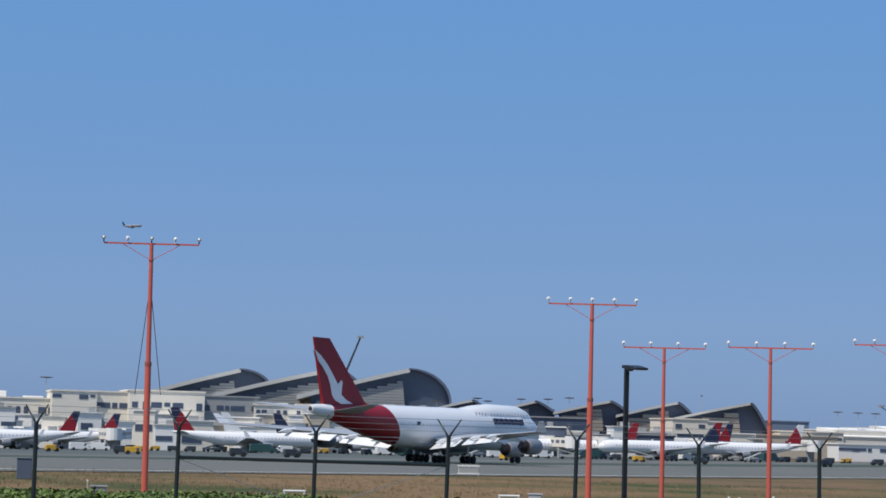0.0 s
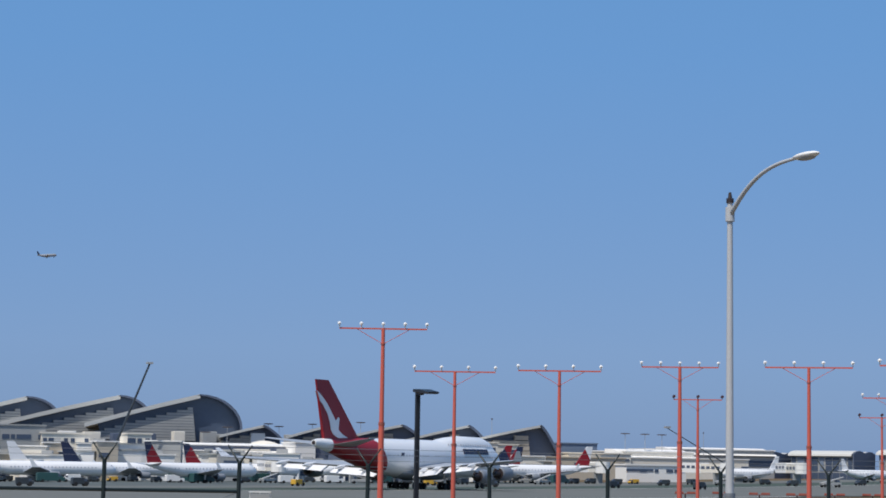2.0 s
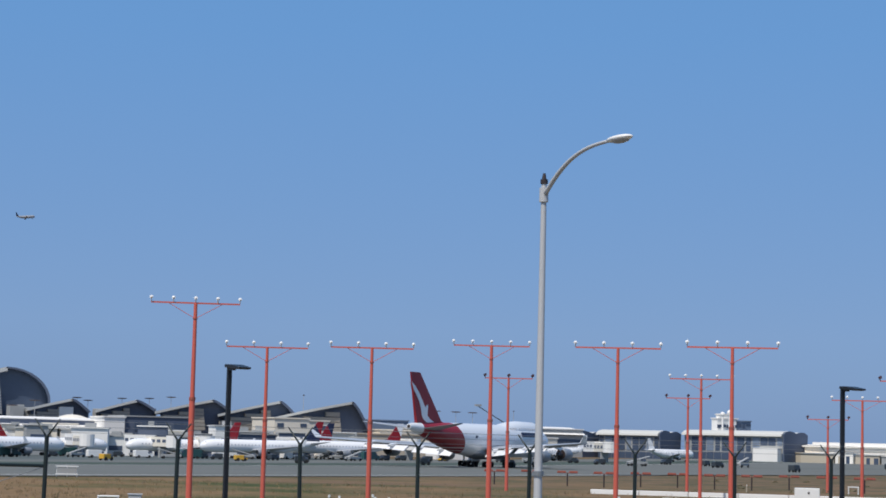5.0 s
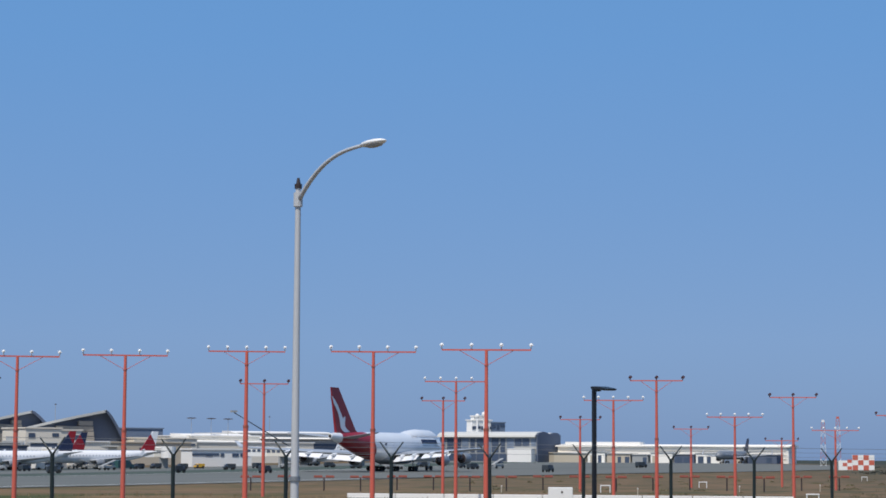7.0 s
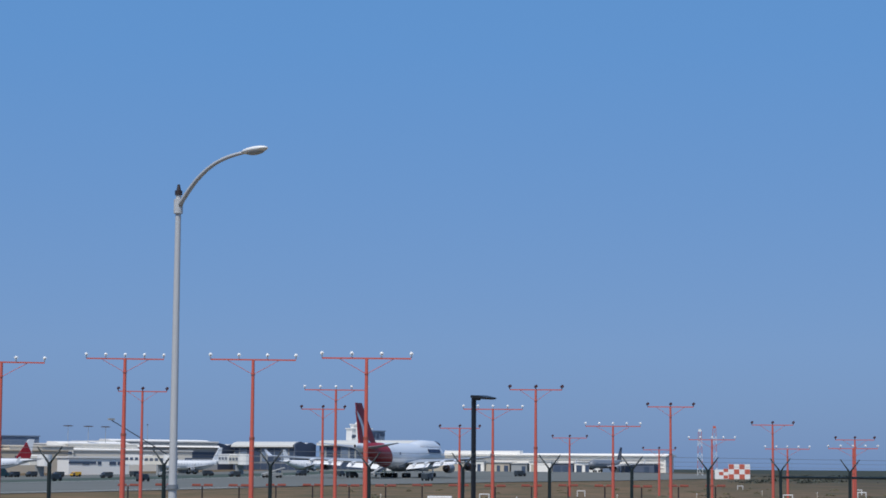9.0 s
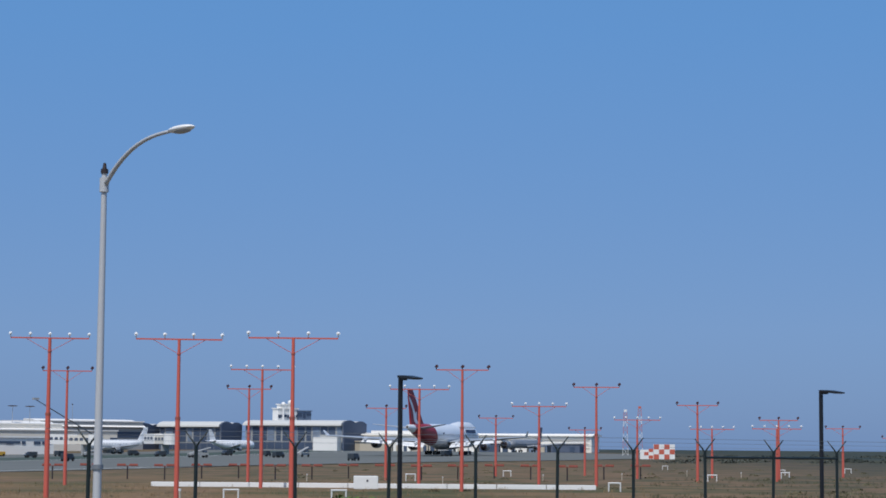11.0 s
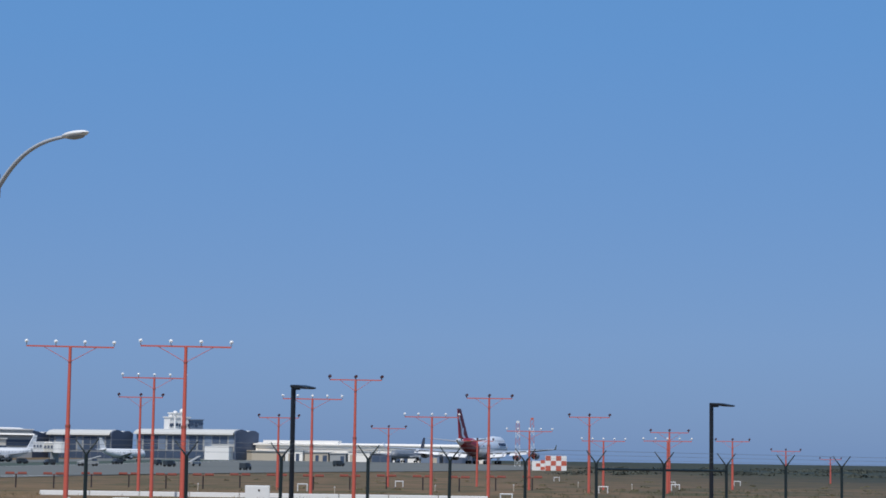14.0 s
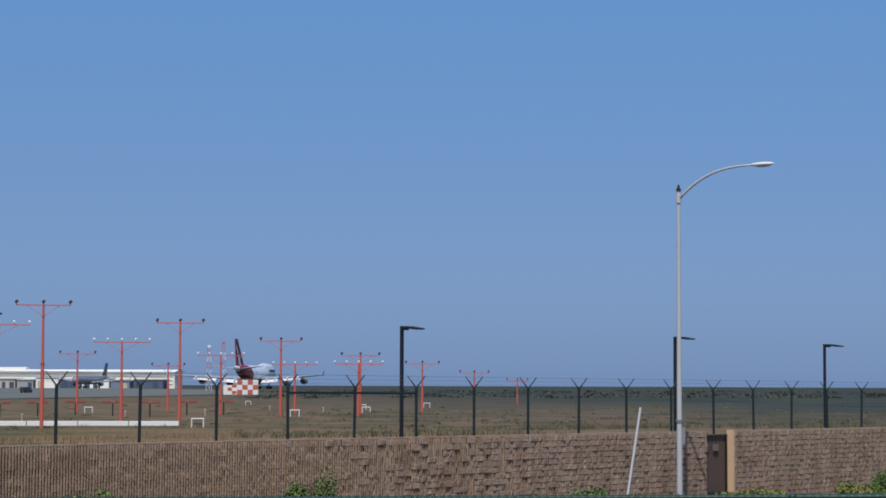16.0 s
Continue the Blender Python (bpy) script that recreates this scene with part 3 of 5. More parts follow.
# ---- tall street lamps on the shelf ----
def street_lamp(x, y, top, reach, rise, turn):
    base = shelf_z(x)
    s = thing("street_lamp", "tall galvanised street lamp with a curved arm", "street lamp", "street lamps", pose(x, y, base, 0, 0, turn))
    h = top - base
    bm = bmesh.new()
    rod(bm, (0, 0, 0), (0, 0, h), 0.106, 0.062, n=16)
    part("pole", bm, "galv", s, smooth=True)
    bm = bmesh.new()
    box(bm, (0, 0, 0.04), (0.36, 0.36, 0.08))
    rod(bm, (0, 0, 0.08), (0, 0, 0.16), 0.16, n=16)
    part("base_plate", bm, "galv", s)
    bm = bmesh.new()
    rod(bm, (0, 0, h), (0, 0, h + 0.1), 0.085, n=12)
    rod(bm, (0, 0, h + 0.1), (0, 0, h + 0.24), 0.055, 0.03, n=12)
    part("photocell", bm, "lamp_dark", s, "small dark cap on the pole top")
    bm = bmesh.new()
    rod(bm, (0, 0, h - 0.42), (0, 0, h - 0.1), 0.105, n=14)
    part("bracket", bm, "galv", s)
    bm = bmesh.new()
    pts, radii = [], []
    for k in range(15):
        a = k / 14
        pts.append((0, -reach * a, h - 0.3 + rise * (1 - (1 - a) ** 2.7)))
        radii.append(0.055 - 0.018 * a)
    tube(bm, pts, radii, 10)
    part("arm", bm, "galv", s, smooth=True)
    bm = bmesh.new()
    ball(bm, (0, -reach - 0.42, h - 0.3 + rise), (0.16, 0.5, 0.075), 14, 8)
    part("head", bm, "white_paint", s, "pale oval lamp head", smooth=True)
    bm = bmesh.new()
    ball(bm, (0, -reach - 0.46, h - 0.345 + rise), (0.13, 0.33, 0.06), 12, 6)
    part("lens", bm, "plane_grey", s, "grey lamp lens", smooth=True)
    bm = bmesh.new()
    rod(bm, (0, 0, 2.9), (0, 0, 3.0), 0.128, n=16)
    part("band", bm, "wire", s)
    return s


street_lamp(22.1, 40.5, 12.0, 2.9, 0.93, 0)
far_lamp = street_lamp(61.1, 40.5, 12.85, 3.05, 1.05, 0)

bm = bmesh.new()
rod(bm, (55.6, 39.0, shelf_z(55.6) - 0.05), (56.5, 39.0, 5.15), 0.042, 0.042, n=10)
solid("leaning_pole", bm, "galv", "pale leaning marker pole beside the concrete wall", "pole", smooth=True)
bm = bmesh.new()
rod(bm, (27.2, 43.2, shelf_z(27) - 0.02), (27.2, 43.2, shelf_z(27) + 1.65), 0.09, 0.09, n=14)
ball(bm, (27.2, 43.2, shelf_z(27) + 1.65), (0.09, 0.09, 0.05))
solid("bollard", bm, "yellow", "pale yellow steel bollard before the block wall", "bollard", smooth=True)
bm = bmesh.new()
box(bm, (0.2, 0, 2.42), (0.18, 0.12, 0.62))
part("control_box", bm, "facade_grey", far_lamp, "small pale control box")

# ---- approach-light masts ----
APPROACH = 52.0


def mast(az, dist, top, width, lights, kind, lean=(0, 0), guy=False):
    """An orange mast with a light bar; kind: 'white' lights face the viewer's side, 'dark' ones are turned away."""
    p = way(az) * dist
    g = field_z(p.x, p.y)
    label = "tall orange approach-light mast with %d pale lamps on its bar" % lights if kind == "white" else "orange approach-light mast with three dark lamps"
    t = thing("approach_mast", label, "approach light", "approach-light masts", pose(p.x, p.y, g, lean[0], lean[1], -az))
    h = top - g
    bm = bmesh.new()
    r = 0.14 if h > 8 else 0.12
    rod(bm, (0, 0, -0.2), (0, 0, h * 0.52), r, r * 0.95, n=12)
    rod(bm, (0, 0, h * 0.52), (0, 0, h - 0.02), r * 0.78, r * 0.6, n=12)
    part("pole", bm, "orange", t, smooth=True)
    bm = bmesh.new()
    rod(bm, (0, 0, h * 0.515), (0, 0, h * 0.53), r * 1.08, n=12)
    part("collar", bm, "orange_dull", t)
    bm = bmesh.new()
    rod(bm, (0, 0, h - 0.75), (0, 0, h - 0.70), r * 0.8, n=12)
    part("collar", bm, "orange_dull", t)
    bm = bmesh.new()
    box(bm, (0, 0, h), (width, 0.08, 0.07))
    part("light_bar", bm, "orange", t)
    for s in (-1, 1):
        bm = bmesh.new()
        rod(bm, (0, 0, h - 0.72), (s * width * 0.3, 0, h - 0.03), 0.014, n=6)
        part("brace", bm, "orange", t)
    for k in range(lights):
        x = -width / 2 + width * k / (lights - 1)
        bm = bmesh.new()
        if kind == "white":
            rod(bm, (x, 0, h + 0.04), (x, 0, h + 0.14), 0.03, n=8)
            rod(bm, (x, 0.06, h + 0.2), (x, -0.1, h + 0.23), 0.05, 0.085, n=12)
            lamp = part("lamp", bm, "lamp_dark" if lights == 5 and h > 10.5 and k % 2 == 0 else "white_paint", t, smooth=False)
            bm = bmesh.new()
            ball(bm, (x, -0.1, h + 0.23), (0.066, 0.05, 0.07), 10, 6)
            part("lens", bm, "lamp_glass", lamp, "pale reflecting lens", smooth=True)
        else:
            rod(bm, (x, 0, h + 0.04), (x, 0, h + 0.16), 0.035, n=8)
            rod(bm, (x - 0.04, 0.08, h + 0.2), (x + 0.04, -0.1, h + 0.23), 0.075, 0.1, n=12)
            part("lamp", bm, "lamp_red", t)
    if guy:
        for s in (-0.28, 0.3):
            bm = bmesh.new()
            tube(bm, [(0.1 * s, 0, h * 0.82), (s * 1.6, 0, h * 0.47), (s * 1.9, 0, h * 0.4)], [0.018] * 3, 6)
            part("cable", bm, "lamp_dark", t)
    return t


mast(6.56, 88.9, 13.90, 4.1, 5, "white", (0, -0.75), True)
mast(18.90, 95.2, 12.29, 4.1, 5, "white")
mast(20.94, 103.2, 10.70, 4.1, 4, "white")
mast(23.88, 101.1, 10.72, 4.1, 4, "white")
mast(27.24, 110.1, 11.42, 4.1, 5, "white")
mast(27.74, 141.4, 10.74, 3.3, 3, "dark")
mast(30.79, 98.4, 10.88, 4.1, 4, "white")
mast(33.97, 93.4, 10.75, 4.1, 4, "white")
mast(33.12, 134.2, 10.73, 4.1, 5, "white")
mast(32.76, 156.3, 10.03, 3.3, 3, "dark")
mast(38.73, 129.1, 10.65, 3.3, 3, "dark")
mast(37.53, 141.9, 9.74, 4.1, 5, "white")
mast(36.60, 169.7, 8.88, 3.3, 3, "dark")
mast(42.49, 148.5, 10.15, 3.3, 3, "dark")
mast(40.89, 153.8, 8.83, 4.1, 5, "white")
mast(39.68, 198.0, 8.49, 3.3, 3, "dark")
mast(45.30, 167.3, 9.24, 3.3, 3, "dark")
mast(43.63, 184.5, 8.24, 4.1, 5, "white")
mast(47.53, 180.0, 8.23, 3.3, 3, "dark")
mast(45.70, 194.2, 7.53, 4.1, 5, "white")
mast(47.48, 175.7, 7.45, 4.1, 5, "white")
mast(49.27, 204.8, 7.75, 3.3, 3, "dark")
mast(42.17, 212.1, 7.51, 3.3, 3, "dark")
mast(50.73, 237.6, 6.99, 3.3, 3, "dark")
mast(51.94, 300.0, 6.17, 3.0, 3, "dark")

# ---- marks and small things in the grass ----
def on_field(az, d):
    p = way(az) * d
    return p.x, p.y, field_z(p.x, p.y)


hoop = None
for az, d in ((10.7, 77), (16.7, 80), (32.3, 106), (35.3, 106), (37.3, 163), (40.0, 202), (45.7, 172), (47.6, 226), (47.7, 193), (49.4, 250), (43.0, 132), (44.4, 292)):
    x, y, z = on_field(az, d)
    m = pose(x, y, z, 0, 0, -az + 12)
    if hoop is None:
        hoop = thing("pipe_hoop", "low white pipe hoop standing in the grass", "hoop", "white pipe hoops")
        for s in (-0.38, 0.38):
            bm = bmesh.new()
            rod(bm, (s, 0, -0.1), (s, 0, 0.55), 0.04, n=8)
            part("leg", bm, "white_paint", hoop)
        bm = bmesh.new()
        rod(bm, (-0.42, 0, 0.55), (0.42, 0, 0.55), 0.045, n=8)
        part("bar", bm, "white_paint", hoop)
        hoop.matrix_basis = m
    else:
        copy_thing(hoop, m)


# ---- low white barrier, red low lights, checkered hut, lattice towers ----
def barrier():
    t = thing("low_barrier", "long low white concrete barrier in the grass", "barrier")
    a, b = way(30.1) * 139, way(42.5) * 137
    n = 9
    for k in range(n):
        p, q = a.lerp(b, k / n), a.lerp(b, (k + 0.985) / n)
        z = field_z(p.x, p.y)
        bm = bmesh.new()
        d = q - p
        m = Matrix.Translation(((p.x + q.x) / 2, (p.y + q.y) / 2, z + 0.12)) @ Matrix.Rotation(math.atan2(d.y, d.x), 4, "Z") @ Matrix.Diagonal((d.length, 0.3, 0.36, 1))
        bmesh.ops.create_cube(bm, size=1, matrix=m)
        bmesh.ops.bevel(bm, geom=bm.edges[:], offset=0.02, segments=1, affect="EDGES")
        part("segment", bm, "white_paint", t)
    return t


barrier()
bx, by, bz = on_field(36.05, 134)
cab = thing("equipment_cabinet", "white metal equipment cabinet on the low barrier line", "cabinet", at=pose(bx, by, bz, 0, 0, -36))
bm = bmesh.new()
box(bm, (0, 0, 0.42), (1.6, 0.7, 0.86))
bmesh.ops.bevel(bm, geom=bm.edges[:], offset=0.03, segments=1, affect="EDGES")
part("case", bm, "white_paint", cab)
bm = bmesh.new()
box(bm, (0.1, -0.36, 0.55), (0.12, 0.02, 0.12))
part("latch", bm, "lamp_dark", cab)

low_light = thing("low_light", "low red light bar on a short post", "approach light", "low red light bars")
for s in (-1, 1):
    bm = bmesh.new()
    box(bm, (s * 0.5, 0, 1.22), (0.72, 0.3, 0.15))
    part("light_box", bm, "orange_dull", low_light)
bm = bmesh.new()
box(bm, (0, 0, 1.12), (1.8, 0.1, 0.05))
part("bar", bm, "orange_dull", low_light)
bm = bmesh.new()
rod(bm, (0, 0, -0.1), (0, 0, 1.12), 0.06, n=8)
part("post", bm, "lamp_dark", low_light)
for k in range(17):
    az = 27.4 + k * 1.02
    x, y, z = on_field(az, 176 + 6 * math.sin(k * 1.7))
    m = pose(x, y, z, 0, 0, -az)
    if k == 0:
        low_light.matrix_basis = m
    else:
        copy_thing(low_light, m)

hx, hy, hz = on_field(44.22, 530)
hut = thing("checkered_hut", "small hut painted in red and white checks", "hut", at=pose(hx + 0.9, hy - 0.9, hz, 0, 0, -44.2) @ Matrix.Diagonal((0.9, 1.1, 1.08, 1)))
bm = bmesh.new()
box(bm, (0.2, 2.2, 1.75), (6.1, 4, 3.6))
part("wall", bm, "white_paint", hut)
bm = bmesh.new()
box(bm, (-4.8, 2.5, 1.1), (3.8, 3.4, 2.3))
part("annex", bm, "white_paint", hut)
for i in range(6):
    for j in range(3):
        if (i + j) % 2 == 0:
            bm = bmesh.new()
            if i < 4:
                box(bm, (-2.03 + 1.5 * i, 0.19, 0.58 + 1.18 * j), (1.48, 0.03, 1.16))
            else:
                box(bm, (-3.6 - 1.3 * (i - 4), 0.785, 0.5 + 0.8 * j), (1.25, 0.03, 0.78))
            part("check_panel", bm, "red_check", hut, "faded red square panel")
for k, (az, d, h) in enumerate(((43.3, 640, 13.6), (43.7, 640, 14.6))):
    x, y, z = on_field(az, d)
    t = thing("lattice_tower", "slender red and white lattice tower", "tower", "lattice towers", pose(x, y, z, 0, 0, -az))
    for q in range(6):
        bm = bmesh.new()
        z0, z1 = h * q / 6, h * (q + 1) / 6
        w0, w1 = 0.85 - 0.06 * q, 0.85 - 0.06 * (q + 1)
        for sx in (-1, 1):
            for sy in (-1, 1):
                rod(bm, (sx * w0, sy * w0, z0), (sx * w1, sy * w1, z1), 0.06, n=6)
        for s in (-1, 1):
            for side in (-1, 1):
                rod(bm, (-s * w0, side * w0, z0), (s * w1, side * w1, z1), 0.04, n=5)
                rod(bm, (side * w0, -s * w0, z0), (side * w1, s * w1, z1), 0.04, n=5)
        tagged(part("section", bm, "red_check" if q % 2 else "white_paint", t), kind="stuff")
    bm = bmesh.new()
    box(bm, (0, 0, h + 0.35), (0.9, 0.9, 0.7))
    part("antenna_box", bm, "red_check" if k else "white_paint", t)


# ---- terminals ----
def wave_roof(x0, z0, xp, zp, x1, z1, y, depth, base, big=True, wall="facade_grey"):
    """A terminal hall: a long roof that climbs to a crest and curls down over a dark glazed end."""
    t = thing("terminal_hall", "terminal hall with a wave-shaped pale metal roof and dark glazing", "terminal", "wave-roofed halls")
    top = []
    for k in range(9):
        a = k / 8
        top.append((x0 + (xp - x0) * a, z0 + (zp - z0) * a + 0.008 * (xp - x0) * math.sin(a * math.pi)))
    curl = []
    for k in range(1, 9):
        a = k / 8 * math.pi / 2
        if big:
            curl.append((xp + (x1 - xp) * math.sin(a), z1 + (zp - z1) * math.cos(a)))
        else:
            curl.append((xp + (x1 - xp) * k / 8, z1 + (zp - z1) * (1 - (k / 8) ** 1.35)))
    th = 1.7 if big else 1.0
    bm = bmesh.new()
    slab(bm, top + [(x, z - th) for x, z in reversed(top)], "y", y + depth / 2 - 3, depth)
    part("roof", bm, "roof_pale", t)
    bm = bmesh.new()
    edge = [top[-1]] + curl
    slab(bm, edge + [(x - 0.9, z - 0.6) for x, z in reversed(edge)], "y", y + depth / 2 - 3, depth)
    # the curl's shade is in its colour: dark blue beside the pale roof
    part("curled_end", bm, "facade_dark", t, "curled roof end coloured dark as its shaded side")
    bm = bmesh.new()
    glass = [(x, z - th) for x, z in top[1:]] + curl
    slab(bm, glass + [(x1, -8), (x0 + (xp - x0) * 0.3, -8)], "y", y + depth / 2, depth - 1)
    part("glazing", bm, "facade_dark" if not big else "glass_dark", t, "dark blue glazed gable")
    bm = bmesh.new()
    strips, gap = (13, 4.2) if big else (7, 2.2)
    rise = zp - gap - base
    for k in range(strips):
        z_lo, z_hi = base + rise * k / strips, base + rise * (k + 0.86) / strips
        xs = x0 + (xp - x0) * max(0.06, (z_hi + gap - z0) / (zp - z0))
        xe = xp - (xp - x0) * (0.02 if big else 0.1) - 0.12 * (z_hi - base)
        if xe > xs + 1:
            box(bm, ((xs + xe) / 2, y - 0.6, (z_lo + z_hi) / 2), (xe - xs, 1.4, z_hi - z_lo))
    part("louvre_wall", bm, wall, t, "pale grey louvred wall")
    # the halls run back at a slant from their gable fronts
    for ob in t.children:
        for v in ob.data.vertices:
            v.co.x += max(0, v.co.y - y) * xp / y * 0.97
    return t


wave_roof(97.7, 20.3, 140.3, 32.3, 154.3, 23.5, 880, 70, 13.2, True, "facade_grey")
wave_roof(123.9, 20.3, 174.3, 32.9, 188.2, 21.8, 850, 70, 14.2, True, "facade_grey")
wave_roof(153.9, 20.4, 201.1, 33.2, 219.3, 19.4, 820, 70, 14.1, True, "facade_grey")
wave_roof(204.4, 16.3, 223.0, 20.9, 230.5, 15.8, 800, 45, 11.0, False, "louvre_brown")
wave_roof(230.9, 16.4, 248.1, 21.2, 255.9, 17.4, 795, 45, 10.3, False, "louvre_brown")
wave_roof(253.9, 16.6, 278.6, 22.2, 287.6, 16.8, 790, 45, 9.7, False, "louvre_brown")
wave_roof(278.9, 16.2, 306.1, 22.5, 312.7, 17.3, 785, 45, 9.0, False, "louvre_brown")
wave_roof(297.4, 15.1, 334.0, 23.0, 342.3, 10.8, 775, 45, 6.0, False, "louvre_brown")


def block(name, x0, x1, z0, z1, y, depth, mat, label, category="building", bays=0, band=None, roof=None, group=""):
    """A flat-roofed building with a parapet; bays: windows and painted shadow parts along the front; band: (z0, z1) of
    their row.
    """
    t = thing(name, label, category, group)
    bm = bmesh.new()
    box(bm, ((x0 + x1) / 2, y + depth / 2, (z0 + z1) / 2), (x1 - x0, depth, z1 - z0))
    part("wall", bm, mat, t)
    bm = bmesh.new()
    box(bm, ((x0 + x1) / 2, y + depth / 2, z1 + 0.25), (x1 - x0 + 0.8, depth + 0.8, 0.5))
    part("roof", bm, roof or mat, t)
    if roof in ("roof_pale", "roof_white") and z1 > 11:
        bm = bmesh.new()
        slab(bm, [(y - 1.5, z1 - 2.3), (y + 3, z1 - 0.3), (y + 12, z1 + 1.1), (y + 20, z1 + 1.3), (y + 20, z1 - 2.3)], "x", (x0 + x1) / 2, x1 - x0 + 1.2)
        part("vault", bm, roof, t, "pale curved roof edge")
    if bays:
        w = (x1 - x0) / bays
        lo, hi = band
        # uneven dark panels: windows, and shadowed parts drawn in the glazing colour
        rw = random.Random(int(x0 * 7 + z1 * 31))
        for k in range(bays):
            kind = rw.random()
            if kind < 0.22:
                continue
            wide, tall = (1.0 if kind > 0.6 else 0.55), (hi - lo) * rw.choice((0.7, 1.0, 1.0, 1.35))
            bm = bmesh.new()
            box(bm, (x0 + w * (k + 0.5), y - 0.02, hi - tall / 2), (w * wide, 0.3, tall))
            part("window", bm, "glass_dark", t)
    return t


def skew_thing(name, x, y, label, group):
    """An empty at a building's far front corner, with x along its front, which faces the afternoon sun."""
    return thing(name, label, "building", group, pose(x, y, 0, 0, 0, -65))


def vault_hangar(x, y, length, top, depth, bays, annex=False):
    t = skew_thing("hangar", x, y, "maintenance hangar with glazed front and pale vaulted roof", "vaulted hangars")
    eave = top - 2.6
    bm = bmesh.new()
    box(bm, (length / 2, depth / 2, (eave - 14) / 2), (length - 0.6, depth, eave + 14))
    part("wall", bm, "facade_grey", t)
    arch = [(-1.6, eave), (-1.2, top - 1.6), (1, top - 0.5), (depth * 0.25, top), (depth * 0.42, top - 0.5), (depth * 0.55, top - 1.2), (depth * 0.75, top - 0.4), (depth * 0.9, top - 0.5), (depth + 1.4, top - 1.6), (depth + 1.4, eave)]
    bm = bmesh.new()
    slab(bm, arch, "x", length / 2 - 0.5, length)
    part("roof", bm, "roof_pale", t, "pale vaulted metal roof")
    bm = bmesh.new()
    slab(bm, arch[1:-1] + [(depth + 0.2, -14), (0.4, -14)], "x", length + 0.3, 0.6)
    # turned from the sun: the shade is put into this wall's colour
    part("end_wall", bm, "facade_dark", t, "end wall coloured dark blue for its shaded side")
    w = length / bays
    for k in range(bays):
        for z0, z1 in ((eave - 4.2, eave - 0.7), (eave - 7.2, eave - 4.6)):
            if annex and k > bays * 0.72 and z0 < eave - 5:
                continue
            bm = bmesh.new()
            box(bm, (w * (k + 0.5), -0.03, (z0 + z1) / 2), (w * (0.9 if k % 4 else 0.6), 0.3, z1 - z0))
            part("window", bm, "glass_dark" if (k * 7 + int(z0)) % 3 else "facade_blue", t)
    for k in range(bays):
        bm = bmesh.new()
        box(bm, (w * (k + 0.5), -0.05, eave - 9.5), (w * 0.94, 0.3, 3.4))
        part("sliding_door", bm, "glass_dark", t, "dark sliding door")
    if annex:
        bm = bmesh.new()
        box(bm, (length * 0.86, -2, eave - 10), (length * 0.24, 4, 9.2))
        part("annex", bm, "roof_white", t, "white lean-to shed")
    return t


def long_warehouse(x, y, length, top, depth):
    t = skew_thing("warehouse", x, y, "very long pale warehouse with a white roof", "")
    bm = bmesh.new()
    box(bm, (length / 2, depth / 2, (top - 14) / 2), (length, depth, top + 14))
    part("wall", bm, "facade_pale", t)
    bm = bmesh.new()
    slab(bm, [(-1, top + 0.02), (-1, top + 0.5), (depth * 0.5, top + 1.2), (depth + 1, top + 0.5), (depth + 1, top + 0.02)], "x", length / 2, length + 2)
    part("roof", bm, "facade_pale", t)
    bm = bmesh.new()
    box(bm, (length * 0.2, depth * 0.3, top + 1.3), (length * 0.34, depth * 0.4, 2.0))
    part("raised_roof", bm, "roof_white", t)
    for z in (top - 1.6, top - 3.4, top - 5.2):
        bm = bmesh.new()
        box(bm, (length / 2, -0.1, z), (length - 2, 0.3, 0.22))
        part("cladding_rail", bm, "facade_cream", t)
    r = random.Random(5)
    for k in range(int(length / 7)):
        bm = bmesh.new()
        box(bm, (4 + 7 * k + r.uniform(-1.5, 1.5), -0.03, top - 9.2 + r.uniform(-0.3, 0.3)), (r.uniform(2.5, 6), 0.3, r.uniform(2.4, 4.2)))
        part("loading_door", bm, r.choice(("facade_beige", "facade_dark", "glass_dark", "facade_grey")), t)
    return t


block("terminal_building", -20.0, 56.9, -12, 15.0, 770, 40, "facade_cream", "long cream terminal building with dark window strips", "building", 26, (9.6, 12.1), None)
block("terminal_building", 52.3, 68.5, -12, 18.1, 760, 30, "facade_cream", "cream terminal block with a raised roof", "building", 5, (15.8, 17.0), None)
block("terminal_building", 66.8, 83.8, -12, 18.2, 762, 30, "facade_cream", "cream terminal block with dark windows", "building", 5, (12.3, 14.4), None)
block("terminal_building", 80.0, 107.7, -12, 19.0, 755, 35, "facade_cream", "tall cream terminal block with dark windows", "building", 7, (12.9, 15.0), None)
block("terminal_building", 108.4, 129.6, -12, 17.9, 765, 35, "facade_grey", "grey terminal wing with dark window strip", "building", 8, (13.0, 14.7), None)
block("terminal_building", 127.9, 146.0, -12, 15.2, 763, 35, "facade_cream", "cream terminal wing with window strip", "building", 7, (12.0, 13.6), None)
block("terminal_building", 82.4, 104.9, -12, 8.3, 735, 20, "roof_white", "white low concourse wall", "building", 0, None, None)
block("terminal_building", 141.0, 175.5, -12, 11.6, 757, 25, "roof_white", "low white concourse block with dark windows", "building", 6, (7.6, 9.2), None)
block("terminal_building", 157.5, 166.5, -12, 15.4, 750, 14, "facade_cream", "small cream plant block on the concourse", "building", 3, (9.8, 14.0), None)
block("boarding_concourse", 309.0, 332.0, -12, 6.9, 640, 9, "roof_white", "low white concourse with a row of small windows", "building", 9, (4.9, 5.7), None)
block("terminal_building", 180.0, 231.0, -12, 11.7, 750, 30, "facade_dark", "dark glazed concourse with pale roof", "building", 22, (7.6, 9.2), "roof_white")
